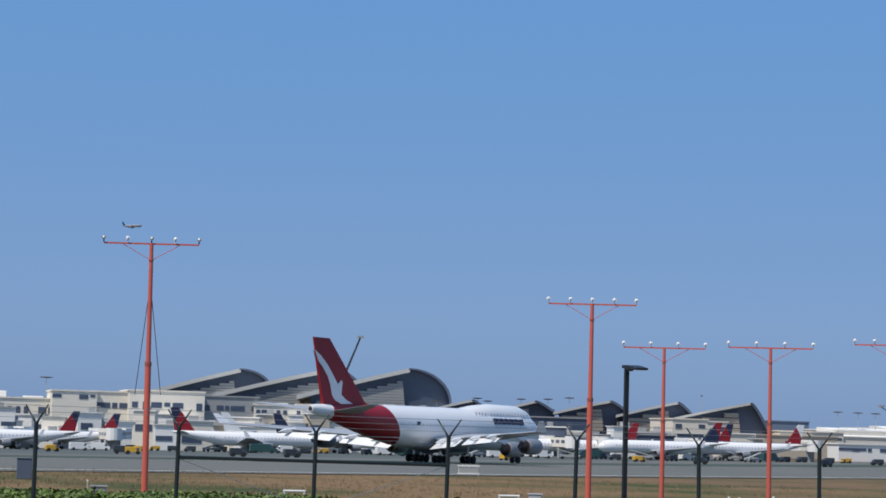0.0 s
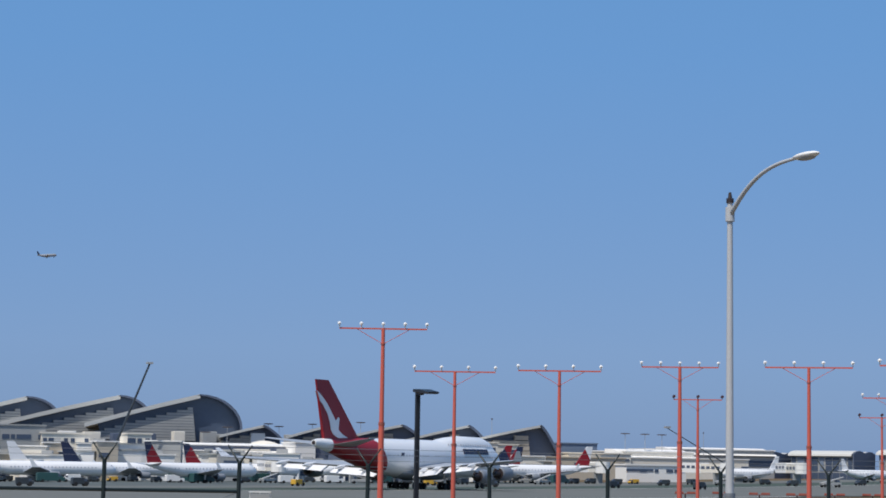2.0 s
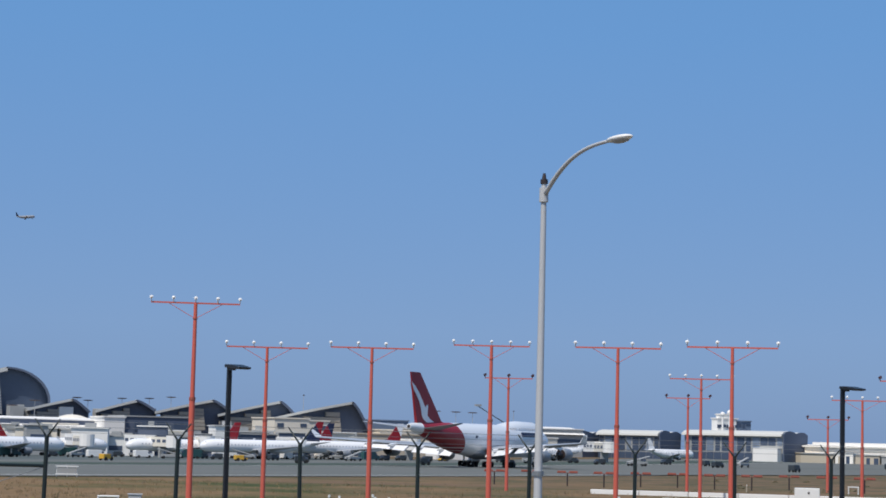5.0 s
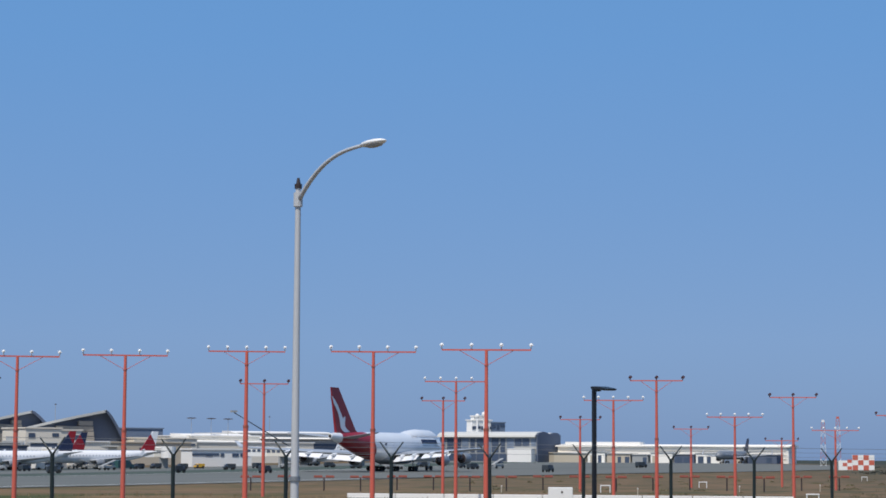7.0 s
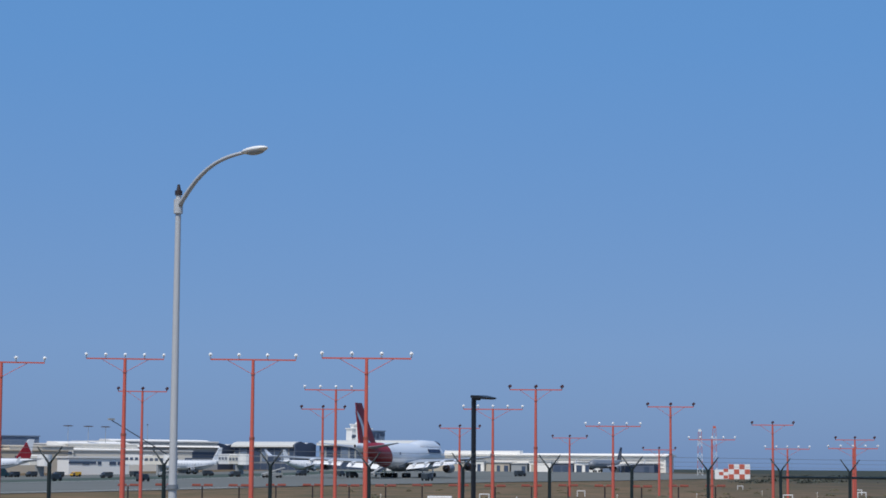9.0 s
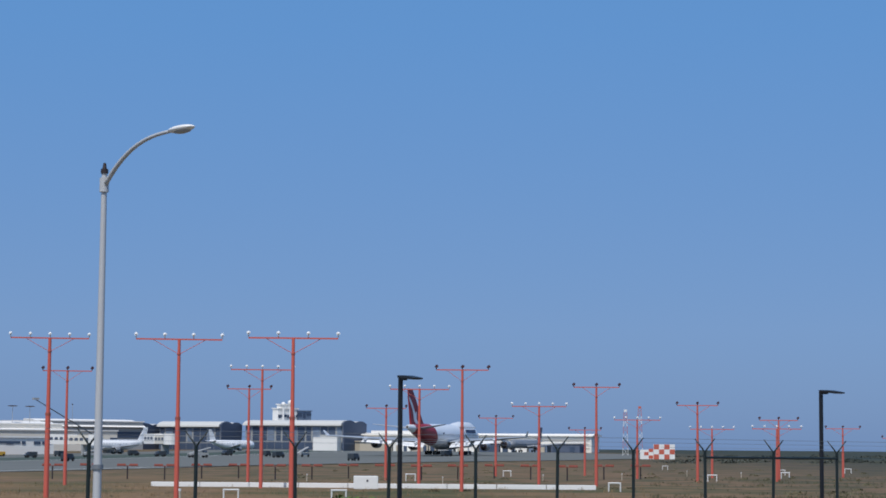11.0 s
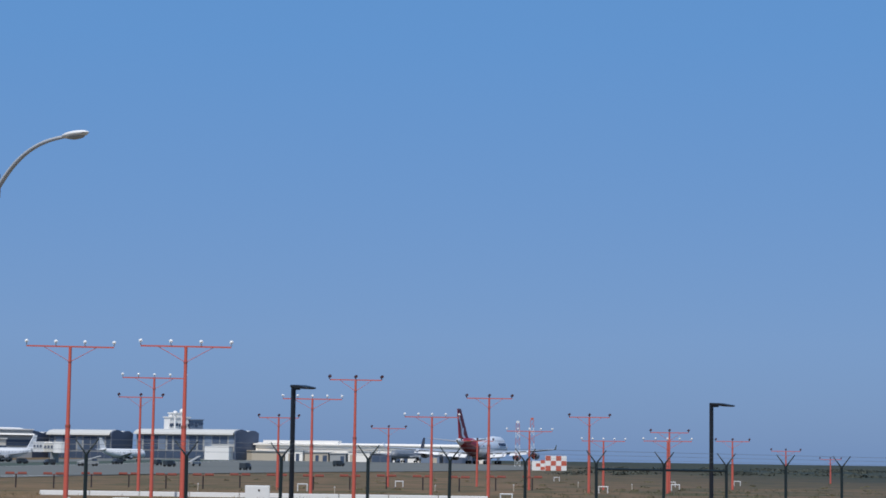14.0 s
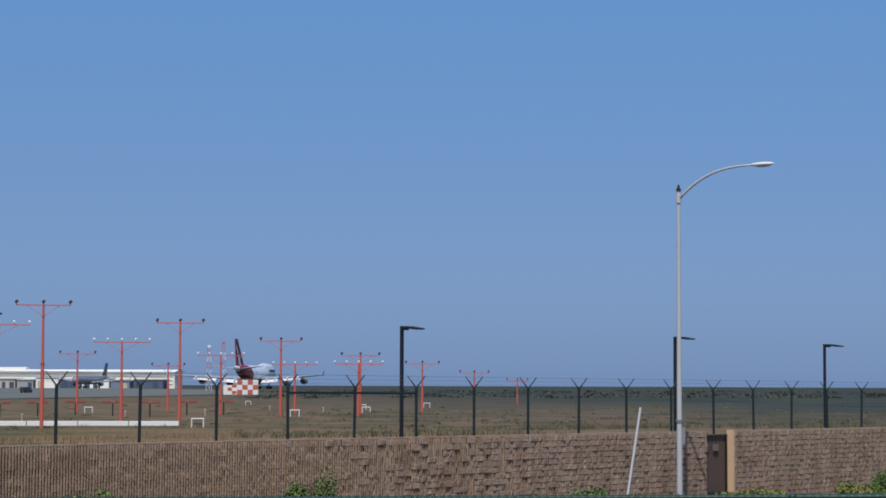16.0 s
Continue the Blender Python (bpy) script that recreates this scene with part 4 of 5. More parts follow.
block("terminal_building", 176.9, 228.3, -12, 8.9, 741, 16, "roof_white", "white boarding concourse with a curved canopy", "building", 26, (5.2, 7.7), None)
block("terminal_building", 226.5, 252.0, -12, 13.7, 738, 20, "facade_dark", "dark glazed gate lounge", "building", 8, (8.6, 12.0), "facade_grey")
block("terminal_building", 218.5, 226.3, -12, 13.2, 737, 18, "roof_white", "white end block of the gate lounge", "building", 0, None, None)
block("terminal_building", 198.4, 211.9, -12, 10.2, 750, 20, "facade_cream", "cream gate building beside the wave-roofed halls", "building", 4, (7.2, 8.5), None)
block("terminal_building", 289.2, 303.7, -12, 14.8, 745, 25, "facade_cream", "cream gate block below the wave roof", "building", 3, (11.7, 13.1), None)
block("terminal_building", 298.1, 315.2, -12, 14.2, 752, 25, "facade_cream", "cream concourse block with a dark strip", "building", 4, (11.1, 12.5), None)
block("terminal_building", 375.6, 395.5, -12, 16.5, 850, 40, "facade_blue", "plain blue-grey hall behind the gates", "building", 0, None, None)
block("terminal_building", 320.6, 368.8, -12, 9.7, 765, 30, "facade_beige", "beige low terminal wing", "building", 12, (6.4, 7.8), None)
block("terminal_building", 354.4, 383.5, -12, 11.7, 790, 30, "facade_cream", "cream low terminal wing", "building", 8, (8.3, 9.7), None)
block("terminal_building", 385.7, 418.9, -12, 13.0, 800, 40, "facade_cream", "pale cream terminal wing with small windows", "building", 12, (6.1, 7.8), "roof_white")
block("hangar", 430.9, 482.0, -12, 14.8, 840, 50, "facade_grey", "long grey hangar with a pale vaulted roof", "building", 10, (7.6, 10.3), "roof_white")
block("hangar", 385.1, 442.1, -12, 10.2, 793, 20, "facade_cream", "pale gate building with a row of small windows", "building", 16, (5.5, 7.4), "roof_white")
block("control_building", 551.0, 562.5, -12, 22.2, 830, 5, "roof_white", "white stepped control building above the hangars", "building", 7, (18.2, 19.4), None)
block("control_building", 552.8, 558.6, -12, 24.2, 831, 3, "roof_white", "white upper storey of the control building", "building", 0, None, None)
block("control_building", 562.0, 570.4, -12, 21.2, 830, 5, "facade_blue", "blue-grey glazed side of the control building", "building", 3, (18.6, 20.2), None)
vault_hangar(476.5, 879.2, 25.6, 14.8, 24, 6)
vault_hangar(501.7, 859.1, 35.6, 15.7, 16, 9)
vault_hangar(533.2, 831.7, 54.4, 16.6, 20, 13, True)
long_warehouse(571.1, 786.7, 117.0, 9.6, 9)
# low sheds and open bays along the warehouse's front
rnd = random.Random(31)
along = 4.0
for length, high, mat, tone in ((17, 4.2, "facade_beige", "beige"), (9, 4.8, "facade_pale", "pale"), (12, 4.0, "facade_beige", "beige"), (8, 3.6, "facade_grey", "grey"), (11, 4.6, "facade_pale", "pale"), (10, 3.8, "facade_dark", "dark"), (13, 4.4, "facade_pale", "pale"), (9, 3.4, "facade_blue", "blue-grey"), (14, 3.8, "facade_dark", "dark")):
    q = pose(571.1, 786.7, 0, 0, 0, -65) @ Vector((along + length / 2, -9, 0))
    g = field_z(q.x, q.y)
    t = thing("shed", "low %s shed with open bays before the warehouse" % tone, "shed", "warehouse sheds", pose(q.x, q.y, g, 0, 0, -65))
    bm = bmesh.new()
    box(bm, (0, 1.5, high / 2), (length, 7, high))
    part("wall", bm, mat, t)
    bm = bmesh.new()
    slab(bm, [(-2.4, high + 0.02), (5.4, high + 0.3), (5.4, high + 0.5), (-2.4, high + 0.2)], "x", 0, length + 0.6)
    part("roof", bm, "facade_grey", t)
    for k in range(int(length / 4)):
        if rnd.random() < 0.45:
            continue
        bm = bmesh.new()
        box(bm, (-length / 2 + 2.4 + 4 * k, -2.02, high * 0.36), (rnd.uniform(1.6, 3.2), 0.2, high * 0.7))
        part("bay_opening", bm, "glass_dark" if rnd.random() < 0.7 else "facade_beige", t)
    along += length + rnd.uniform(0.5, 2.0)

block("warehouse", 565.6, 611.1, -12, 6.5, 780, 15, "facade_beige", "low beige shed before the warehouse", "building", 9, (1.7, 3.9), None)
block("warehouse", 602.6, 647.0, -12, 5.0, 770, 20, "facade_cream", "pale low building with dark open doors", "building", 9, (0.4, 4.0), None)


bm = bmesh.new()
ball(bm, (215.5, 770, 10.4), (7.6, 8, 3.8), 24, 12)
cut(bm, Vector((0, 0, 9.0)), Vector((0, 0, -1)))
solid("tent_roof", bm, "facade_cream", "pale arched tent roof above the concourse", "tent roof", smooth=True)

# ---- small gate buildings and roof plant before and on the terminals ----
rnd = random.Random(21)
for k in range(84):
    az = 2.4 + 21.0 * (k / 84) ** 1.1 + rnd.uniform(-0.15, 0.15)
    d = rnd.uniform(690, 735)
    p = way(az) * d
    g = field_z(p.x, p.y)
    w, h = rnd.uniform(5, 15), rnd.uniform(4.5, 10.5) + (rnd.uniform(0, 5) if az < 13 else 0)
    mat = rnd.choice(("facade_cream", "roof_white", "facade_grey", "facade_beige", "facade_dark", "roof_white", "roof_white" if az < 18 else "facade_blue"))
    tone = {"facade_cream": "cream", "facade_grey": "grey", "facade_beige": "beige", "facade_dark": "dark", "roof_white": "white", "facade_blue": "blue-grey"}[mat]
    t = thing("gate_building", "small %s gate building on the apron" % tone, "building", "gate buildings", pose(p.x, p.y, g, 0, 0, rnd.choice((0, -12, 8)) - az * 0.5))
    bm = bmesh.new()
    box(bm, (0, 4, h / 2), (w, 8, h))
    part("wall", bm, mat, t)
    bm = bmesh.new()
    box(bm, (0, 4, h + 0.2), (w + 0.8, 9, 0.4))
    part("roof", bm, rnd.choice(("roof_white", "facade_grey", "roof_pale")), t)
    bm = bmesh.new()
    box(bm, (rnd.uniform(-0.2, 0.2) * w, -0.05, h * rnd.uniform(0.25, 0.7)), (w * rnd.uniform(0.4, 0.85), 0.3, rnd.uniform(1.0, 2.6)))
    part("window_band", bm, "glass_dark", t)
    if k % 2:
        bm = bmesh.new()
        box(bm, (rnd.uniform(-0.25, 0.25) * w, 4, h + 1.1), (w * 0.3, 3, 1.5))
        part("roof_unit", bm, "facade_grey", t)
for k in range(26):
    az = 2.6 + 22 * k / 26 + rnd.uniform(-0.2, 0.2)
    p = way(az) * 800
    x, y = p.x, 800 + rnd.uniform(0, 6)
    w, h = rnd.uniform(3, 9), rnd.uniform(1.2, 3.2)
    bm = bmesh.new()
    box(bm, (x, y, 8 + h), (w, 5, 14))
    bmesh.ops.bevel(bm, geom=bm.edges[:], offset=0.15, segments=1, affect="EDGES")
    solid("roof_plant", bm, rnd.choice(("facade_cream", "facade_dark", "facade_grey", "roof_white")), "boxy plant room rising behind the terminal roof", "plant room", "roof plant rooms")


# ---- aircraft ----
def bogie(t, x, y, pairs, r=0.62):
    g = part("landing_gear", gear_leg(x, y, pairs, r), "silver", t)
    for k in range(pairs):
        for s in (-1, 1):
            bm = bmesh.new()
            wx = x + (k - (pairs - 1) / 2) * 1.5
            rod(bm, (wx, y + s * 0.58 - 0.24, r), (wx, y + s * 0.58 + 0.24, r), r, n=16)
            part("wheel", bm, "rubber", g)


def gear_leg(x, y, pairs, r):
    bm = bmesh.new()
    rod(bm, (x, y, r), (x, y, 3.4), 0.2, n=8)
    if pairs > 1:
        box(bm, (x, y, r), (1.7, 0.24, 0.24))
    rod(bm, (x, y - 0.5, r), (x, y + 0.5, r), 0.12, n=8)
    return bm


def nacelle(t, x, y, z, r, length):
    bm = bmesh.new()
    n = 20
    prof = [(0, r * 0.86), (0.04 * length, r * 0.98), (0.25 * length, r * 1.05), (0.6 * length, r), (0.72 * length, r * 0.86), (0.72 * length, r * 0.55), (length, r * 0.3)]
    rings = [[bm.verts.new((x - d, y + q * math.cos(k * math.tau / n), z + q * math.sin(k * math.tau / n))) for k in range(n)] for d, q in prof]
    for a, b in zip(rings, rings[1:]):
        for k in range(n):
            bm.faces.new((a[k], a[(k + 1) % n], b[(k + 1) % n], b[k]))
    bm.faces.new(rings[-1])
    e = part("engine", bm, "nacelle_grey", t, "grey engine nacelle", smooth=True)
    bm = bmesh.new()
    rod(bm, (x - 0.25 * length, y, z), (x - 0.2 * length, y, z), r * 0.84, n=n)
    part("fan", bm, "lamp_dark", e)
    bm = bmesh.new()
    rod(bm, (x - 0.735 * length, y, z), (x - 0.72 * length, y, z), r * 0.85, n=n)
    rod(bm, (x - length, y, z), (x - 0.735 * length, y, z), r * 0.3, r * 0.56, n=n)
    part("exhaust", bm, "lamp_dark", e, "dark engine exhaust")
    bm = bmesh.new()
    slab(bm, [(x - 0.2 * length, z + r * 0.8), (x - length * 1.15, z + r * 1.5), (x - length * 1.3, z + r * 1.1), (x - 0.7 * length, z + r * 0.5)], "y", y, 0.4)
    part("pylon", bm, "plane_white", e)


def jumbo():
    t = thing("jumbo_jet", "white four-engined jumbo jet with a red tail rolling on the runway", "airplane")
    body = [(33.2, 5.0, 0.08, 0.08), (32.7, 5.05, 0.75, 0.85), (31.6, 5.2, 1.5, 1.75), (29.8, 5.45, 2.25, 2.6), (27.2, 5.65, 2.85, 3.25), (23, 5.75, 3.22, 3.55), (0, 5.8, 3.25, 3.6), (-9, 5.82, 3.25, 3.55), (-15, 6.1, 3.1, 3.25),
            (-21, 6.6, 2.65, 2.7), (-27, 7.25, 1.95, 2.0), (-32, 7.8, 1.25, 1.3), (-36, 8.15, 0.75, 0.8), (-37.3, 8.2, 0.5, 0.55)]
    cut_p, cut_n = Vector((-16.5, 0, 5.5)), Vector((-1, 0, -0.62)).normalized()
    bm = bmesh.new()
    loft(bm, body, 32)
    cut(bm, cut_p, cut_n)
    part("fuselage", bm, "plane_white", t, smooth=True)
    bm = bmesh.new()
    loft(bm, body, 32)
    cut(bm, cut_p, -cut_n)
    cut(bm, Vector((-32.5, 0, 0)), Vector((-1, 0, 0)))
    part("tail_body", bm, "plane_red", t, "deep red rear fuselage", smooth=True)
    bm = bmesh.new()
    loft(bm, body, 32)
    cut(bm, Vector((-32.5, 0, 0)), Vector((1, 0, 0)))
    part("tail_cone", bm, "plane_white", t, smooth=True)
    bm = bmesh.new()
    rod(bm, (-37.2, 0, 8.2), (-37.4, 0, 8.21), 0.36, n=14)
    part("exhaust", bm, "lamp_dark", t)
    for lo, hi, back in ((4.0, 4.14, -26), (3.4, 3.52, -23)):
        bm = bmesh.new()
        loft(bm, [(x, z, a * 1.008, b * 1.008) for x, z, a, b in body], 32)
        cut(bm, Vector((0, 0, hi)), Vector((0, 0, 1)))
        cut(bm, Vector((0, 0, lo)), Vector((0, 0, -1)))
        cut(bm, cut_p, -cut_n)
        cut(bm, Vector((back, 0, 0)), Vector((-1, 0, 0)))
        part("stripe", bm, "plane_white", t, "thin white stripe on red")
    bm = bmesh.new()
    loft(bm, [(30.6, 6.8, 0.3, 0.3), (29.6, 7.1, 1.3, 1.2), (27.5, 7.5, 1.95, 2.1), (24.5, 7.8, 2.3, 2.5), (15, 7.85, 2.4, 2.55), (10, 7.6, 2.35, 2.4), (5, 7.1, 2.2, 2.15), (0, 6.6, 1.9, 1.9)], 28)
    part("upper_deck", bm, "plane_white", t, "humped white upper deck", smooth=True)
    bm = bmesh.new()
    box(bm, (29.35, 0, 7.55), (0.5, 2.5, 0.42))
    part("cockpit_window", bm, "glass_dark", t)
    for s in (-1, 1):
        for z, x0, x1, step, half in ((6.3, -16, 26, 1.02, 3.22), (8.6, 8, 26, 1.02, 2.3)):
            bm = bmesh.new()
            x = x0
            while x < x1:
                inset = half if x > -10 else half - 0.045 * (-10 - x)
                if not (-1.2 < x < 0.4 or 11.5 < x < 12.8):
                    box(bm, (x, s * (inset - 0.03), z), (0.26, 0.16, 0.34))
                x += step
            tagged(part("cabin_windows", bm, "window_grey", t, "row of small cabin windows"), kind="stuff")
        # plain bars in place of the painted name
        for k in range(6):
            bm = bmesh.new()
            tilt = Euler((s * 0.36, 0, 0)).to_matrix()
            mid = Vector((13.6 + 1.75 * k, s * 3.02, 7.35))
            for dx, dz, w, h in ((-0.47, 0, 0.3, 1.05), (0.47, 0, 0.3, 1.05), (0, 0.41, 0.66, 0.24), (0, -0.4 if k in (0, 5) else -0.1, 0.66, 0.22)):
                box(bm, mid + tilt @ Vector((dx, 0, dz)), (w, 0.3, h), tilt)
            part("name_bar", bm, "plane_navy", t, "dark navy painted bar")
        bm = bmesh.new()
        box(bm, (-11.2, s * 3.12, 6.5), (1.0, 0.2, 0.6))
        part("flag_bar", bm, "plane_navy", t)
        # wings with lowered flaps
        bm = bmesh.new()
        wing(bm, (10.5, s * 2.6, 3.9), 16.5, 2.0, (-1.5, s * 12.5, 4.4), 9.6, 1.2)
        wing(bm, (-1.5, s * 12.5, 4.4), 9.6, 1.2, (-17.2, s * 31.2, 5.6), 3.9, 0.42)
        part("wing", bm, "plane_grey", t, "long grey swept wing", smooth=False)
        bm = bmesh.new()
        wing(bm, (-17.6, s * 31.2, 5.65), 3.4, 0.3, (-20.2, s * 32.1, 7.2), 1.5, 0.14)
        part("winglet", bm, "plane_white", t)
        for y0, y1, x0, x1, z0, z1, c in ((4.2, 11.6, -5.8, -10.4, 3.6, 4.0, 3.6), (13.2, 21.5, -11.0, -14.6, 4.2, 4.7, 2.8)):
            bm = bmesh.new()
            wing(bm, (x0, s * y0, z0), c, 0.4, (x1, s * y1, z1), c * 0.8, 0.3)
            for v in bm.verts:
                v.co.z -= max(0, (x0 + (x1 - x0) * (abs(v.co.y) - y0) / (y1 - y0)) - v.co.x) * 0.38
            part("flap", bm, "plane_white", t, "lowered pale flap")
        for y, x in ((6.5, -9.5), (10.5, -11.8), (16, -14.6), (20.5, -16.8)):
            bm = bmesh.new()
            loft(bm, [(x + 4.5, 4.2, 0.05, 0.05), (x + 3, 4.0, 0.35, 0.45), (x, 3.8, 0.32, 0.4), (x - 1.6, 3.6, 0.05, 0.06)], 10)
            for v in bm.verts:
                v.co.y += s * y
                v.co.z += (y - 6.5) * 0.07 - 0.2
            part("flap_fairing", bm, "plane_white", t, smooth=True)
        nacelle(t, 6.6, s * 11.7, 2.6, 1.28, 5.6)
        nacelle(t, -2.6, s * 20.8, 3.2, 1.28, 5.6)
        bm = bmesh.new()
        wing(bm, (-25.5, s * 1.6, 7.9), 8.6, 0.75, (-34.6, s * 11.0, 9.0), 2.4, 0.25)
        part("tailplane", bm, "plane_grey", t, "dark grey tailplane")
        # pale curved figure on the fin
        bm = bmesh.new()
        upper = [(-36.9, 17.4), (-35.4, 16.6), (-33.6, 15.3), (-31.9, 13.6), (-30.6, 12.2), (-29.7, 12.9), (-29.3, 12.6), (-29.5, 11.6), (-29.6, 10.6), (-28.4, 9.9), (-26.0, 9.1)]
        lower = [(-36.0, 15.7), (-34.9, 14.9), (-33.4, 13.4), (-32.6, 12.0), (-32.2, 10.6), (-31.6, 9.9), (-31.0, 9.6), (-30.4, 9.4), (-29.8, 9.2), (-28.4, 9.0), (-26.4, 8.8)]
        a = [[bm.verts.new((x, s * (0.30 - 0.014 * (z - 9) + d), z)) for x, z in row] for d in (0.06, 0) for row in (upper, lower)]
        for k in range(len(upper) - 1):
            bm.faces.new((a[0][k], a[0][k + 1], a[1][k + 1], a[1][k]))
            bm.faces.new((a[2][k], a[2][k + 1], a[3][k + 1], a[3][k]))
        bmesh.ops.recalc_face_normals(bm, faces=bm.faces)
        part("fin_figure", bm, "plane_white", t, "white curving figure on the red fin")
        bogie(t, 0.6, s * 5.5, 2)
        bogie(t, -2.6, s * 1.9, 2)
    bm = bmesh.new()
    fin = [(-20.0, 8.7), (-23.0, 9.6), (-33.0, 19.4), (-37.2, 19.4), (-34.0, 8.2), (-24, 8.0)]
    slab(bm, fin, "y", 0, 0.6)
    for v in bm.verts:
        if v.co.z > 15:
            v.co.y *= 0.45
    part("fin", bm, "plane_red", t, "tall red tail fin")
    bogie(t, 25.6, 0, 1, 0.6)
    bm = bmesh.new()
    loft(bm, [(11, 3.2, 0.5, 0.3), (8, 2.9, 2.6, 1.2), (-4, 2.9, 3.0, 1.3), (-9, 3.2, 2.2, 0.9), (-12, 3.6, 0.4, 0.2)], 20)
    part("belly_fairing", bm, "plane_grey", t, smooth=True)
    return t


def airliner(label, length, at, fin_low="plane_red", fin_high="plane_navy", body="plane_white", winglet="plane_white", group="parked airliners"):
    """A twin-engined airliner, nose along +x, standing on its wheels."""
    k = length / 40.0
    r = 1.95 * (0.7 + 0.3 * k)
    zc = r + 1.75 * k ** 0.5
    L = length
    t = thing("airliner", label, "airplane", group, at)
    bm = bmesh.new()
    loft(bm, [(0.5 * L, zc - 0.3, 0.1, 0.1), (0.487 * L, zc - 0.25, r * 0.45, r * 0.48), (0.455 * L, zc - 0.1, r * 0.82, r * 0.85), (0.40 * L, zc, r, r), (-0.18 * L, zc, r, r), (-0.33 * L, zc + r * 0.35, r * 0.7, r * 0.66), (-0.46 * L, zc + r * 0.7, r * 0.28, r * 0.3), (-0.5 * L, zc + r * 0.8, 0.15, 0.18)], 20)
    part("fuselage", bm, body, t, smooth=True)
    tall = 6.4 * (0.75 + 0.25 * k) * (k ** 0.4)
    z0 = zc + r * 0.75
    for mat, (lo, lo_back), (hi, hi_back) in ((fin_low, (0, 0), (0.86, 0.36)), (fin_high, (0.86, 0.36), (1, 1))):
        bm = bmesh.new()
        def fx(a):
            return -0.345 * L - 0.115 * L * a, -0.475 * L - 0.035 * L * a
        slab(bm, [(fx(lo)[0], z0 + tall * lo), (fx(hi)[0], z0 + tall * hi), (fx(hi_back)[1], z0 + tall * hi_back), (fx(lo_back)[1], z0 + tall * lo_back)], "y", 0, 0.34)
        part("fin", bm, mat, t, "coloured tail fin")
    for s in (-1, 1):
        bm = bmesh.new()
        wing(bm, (0.1 * L, s * r * 0.8, zc - r * 0.6), 0.19 * L, 1.0 * k, (-0.09 * L, s * 0.45 * L, zc + 0.3 * k), 0.045 * L, 0.25)
        part("wing", bm, "plane_grey", t)
        bm = bmesh.new()
        slab(bm, [(-0.1 * L, zc + 0.3 * k), (-0.135 * L, zc + 0.3 * k), (-0.155 * L, zc + 2.4 * k), (-0.14 * L, zc + 2.4 * k)], "y", s * 0.45 * L, 0.12)
        part("winglet", bm, winglet, t)
        bm = bmesh.new()
        wing(bm, (-0.39 * L, s * r * 0.4, zc + r * 0.6), 0.09 * L, 0.4, (-0.455 * L, s * 0.17 * L, zc + r * 0.9), 0.035 * L, 0.15)
        part("tailplane", bm, "plane_grey", t)
        nacelle(t, 0.105 * L, s * 0.16 * L, zc - r * 0.95, 0.95 * k ** 0.6, 0.1 * L)
        bogie(t, -0.02 * L, s * 0.085 * L, 1, 0.5 * k ** 0.5)
        bm = bmesh.new()
        x = -0.26 * L
        while x < 0.38 * L:
            box(bm, (x, s * (r - 0.02) if x > -0.17 * L else s * r * 0.88, zc + 0.35), (0.3, 0.12, 0.42))
            x += 1.1
        tagged(part("cabin_windows", bm, "window_grey", t), kind="stuff")
    bogie(t, 0.36 * L, 0, 1, 0.4)
    bm = bmesh.new()
    box(bm, (0.462 * L, 0, zc + r * 0.42), (0.35, r * 1.1, 0.4))
    part("cockpit_window", bm, "glass_dark", t)
    return t


for az, dist, length, heading, low, high, label, skin in (
    (2.89, 596, 38, 262, "plane_red", "plane_navy", "white airliner with a red and navy tail parked at a gate", "plane_white"),
    (4.09, 645, 40, 258, "plane_red", "plane_navy", "white airliner with a red and navy tail beside a boarding bridge", "plane_white"),
    (9.42, 615, 48, 86, "plane_red", "plane_navy", "long white airliner with a red tail parked broadside", "plane_white"),
    (10.59, 685, 48, 88, "plane_white", "plane_white", "plain white airliner parked behind the others", "plane_white"),
    (11.94, 655, 44, 86, "plane_navy", "plane_navy", "white airliner with a navy tail parked broadside", "plane_white"),
    (13.92, 569, 36, 72, "plane_red", "plane_navy", "white airliner with a dark red tail parked at an angle", "plane_white"),
    (15.04, 648, 40, 80, "plane_red", "plane_navy", "white airliner with a red tail behind another", "plane_white"),
    (18.7, 632, 38, 264, "plane_red", "plane_red", "white airliner with a bright red tail", "plane_white"),
    (20.87, 612, 40, 266, "plane_navy", "plane_red", "white airliner with a navy and red tail among gates", "plane_white"),
    (21.32, 641, 40, 262, "plane_red", "plane_navy", "white airliner with a red and navy tail behind another", "plane_white"),
    (23.2, 631, 40, 266, "plane_red", "plane_white", "white airliner with a red and white tail parked broadside", "plane_white"),
    (29.1, 711, 25, 268, "plane_white", "plane_white", "plain white airliner parked broadside", "plane_white"),
    (32.3, 760, 20, 88, "plane_white", "plane_white", "white airliner parked before the hangars", "plane_white")):
    p = way(az) * dist
    airliner(label, length, pose(p.x, p.y, field_z(p.x, p.y) + 0.1, 0, 0, 90 - heading), low, high, skin)

JUMBO = jumbo()
TAXI = airliner("grey airliner with a dark tail taxiing before the warehouse", 36, pose(530, 610, 0), "plane_navy", "plane_navy", "nacelle_grey", group="taxiing aircraft")
JET = airliner("small white airliner with a dark tail climbing in the sky", 24, pose(250, 2500, 240), "plane_navy", "plane_navy", "plane_grey", group="flying aircraft")


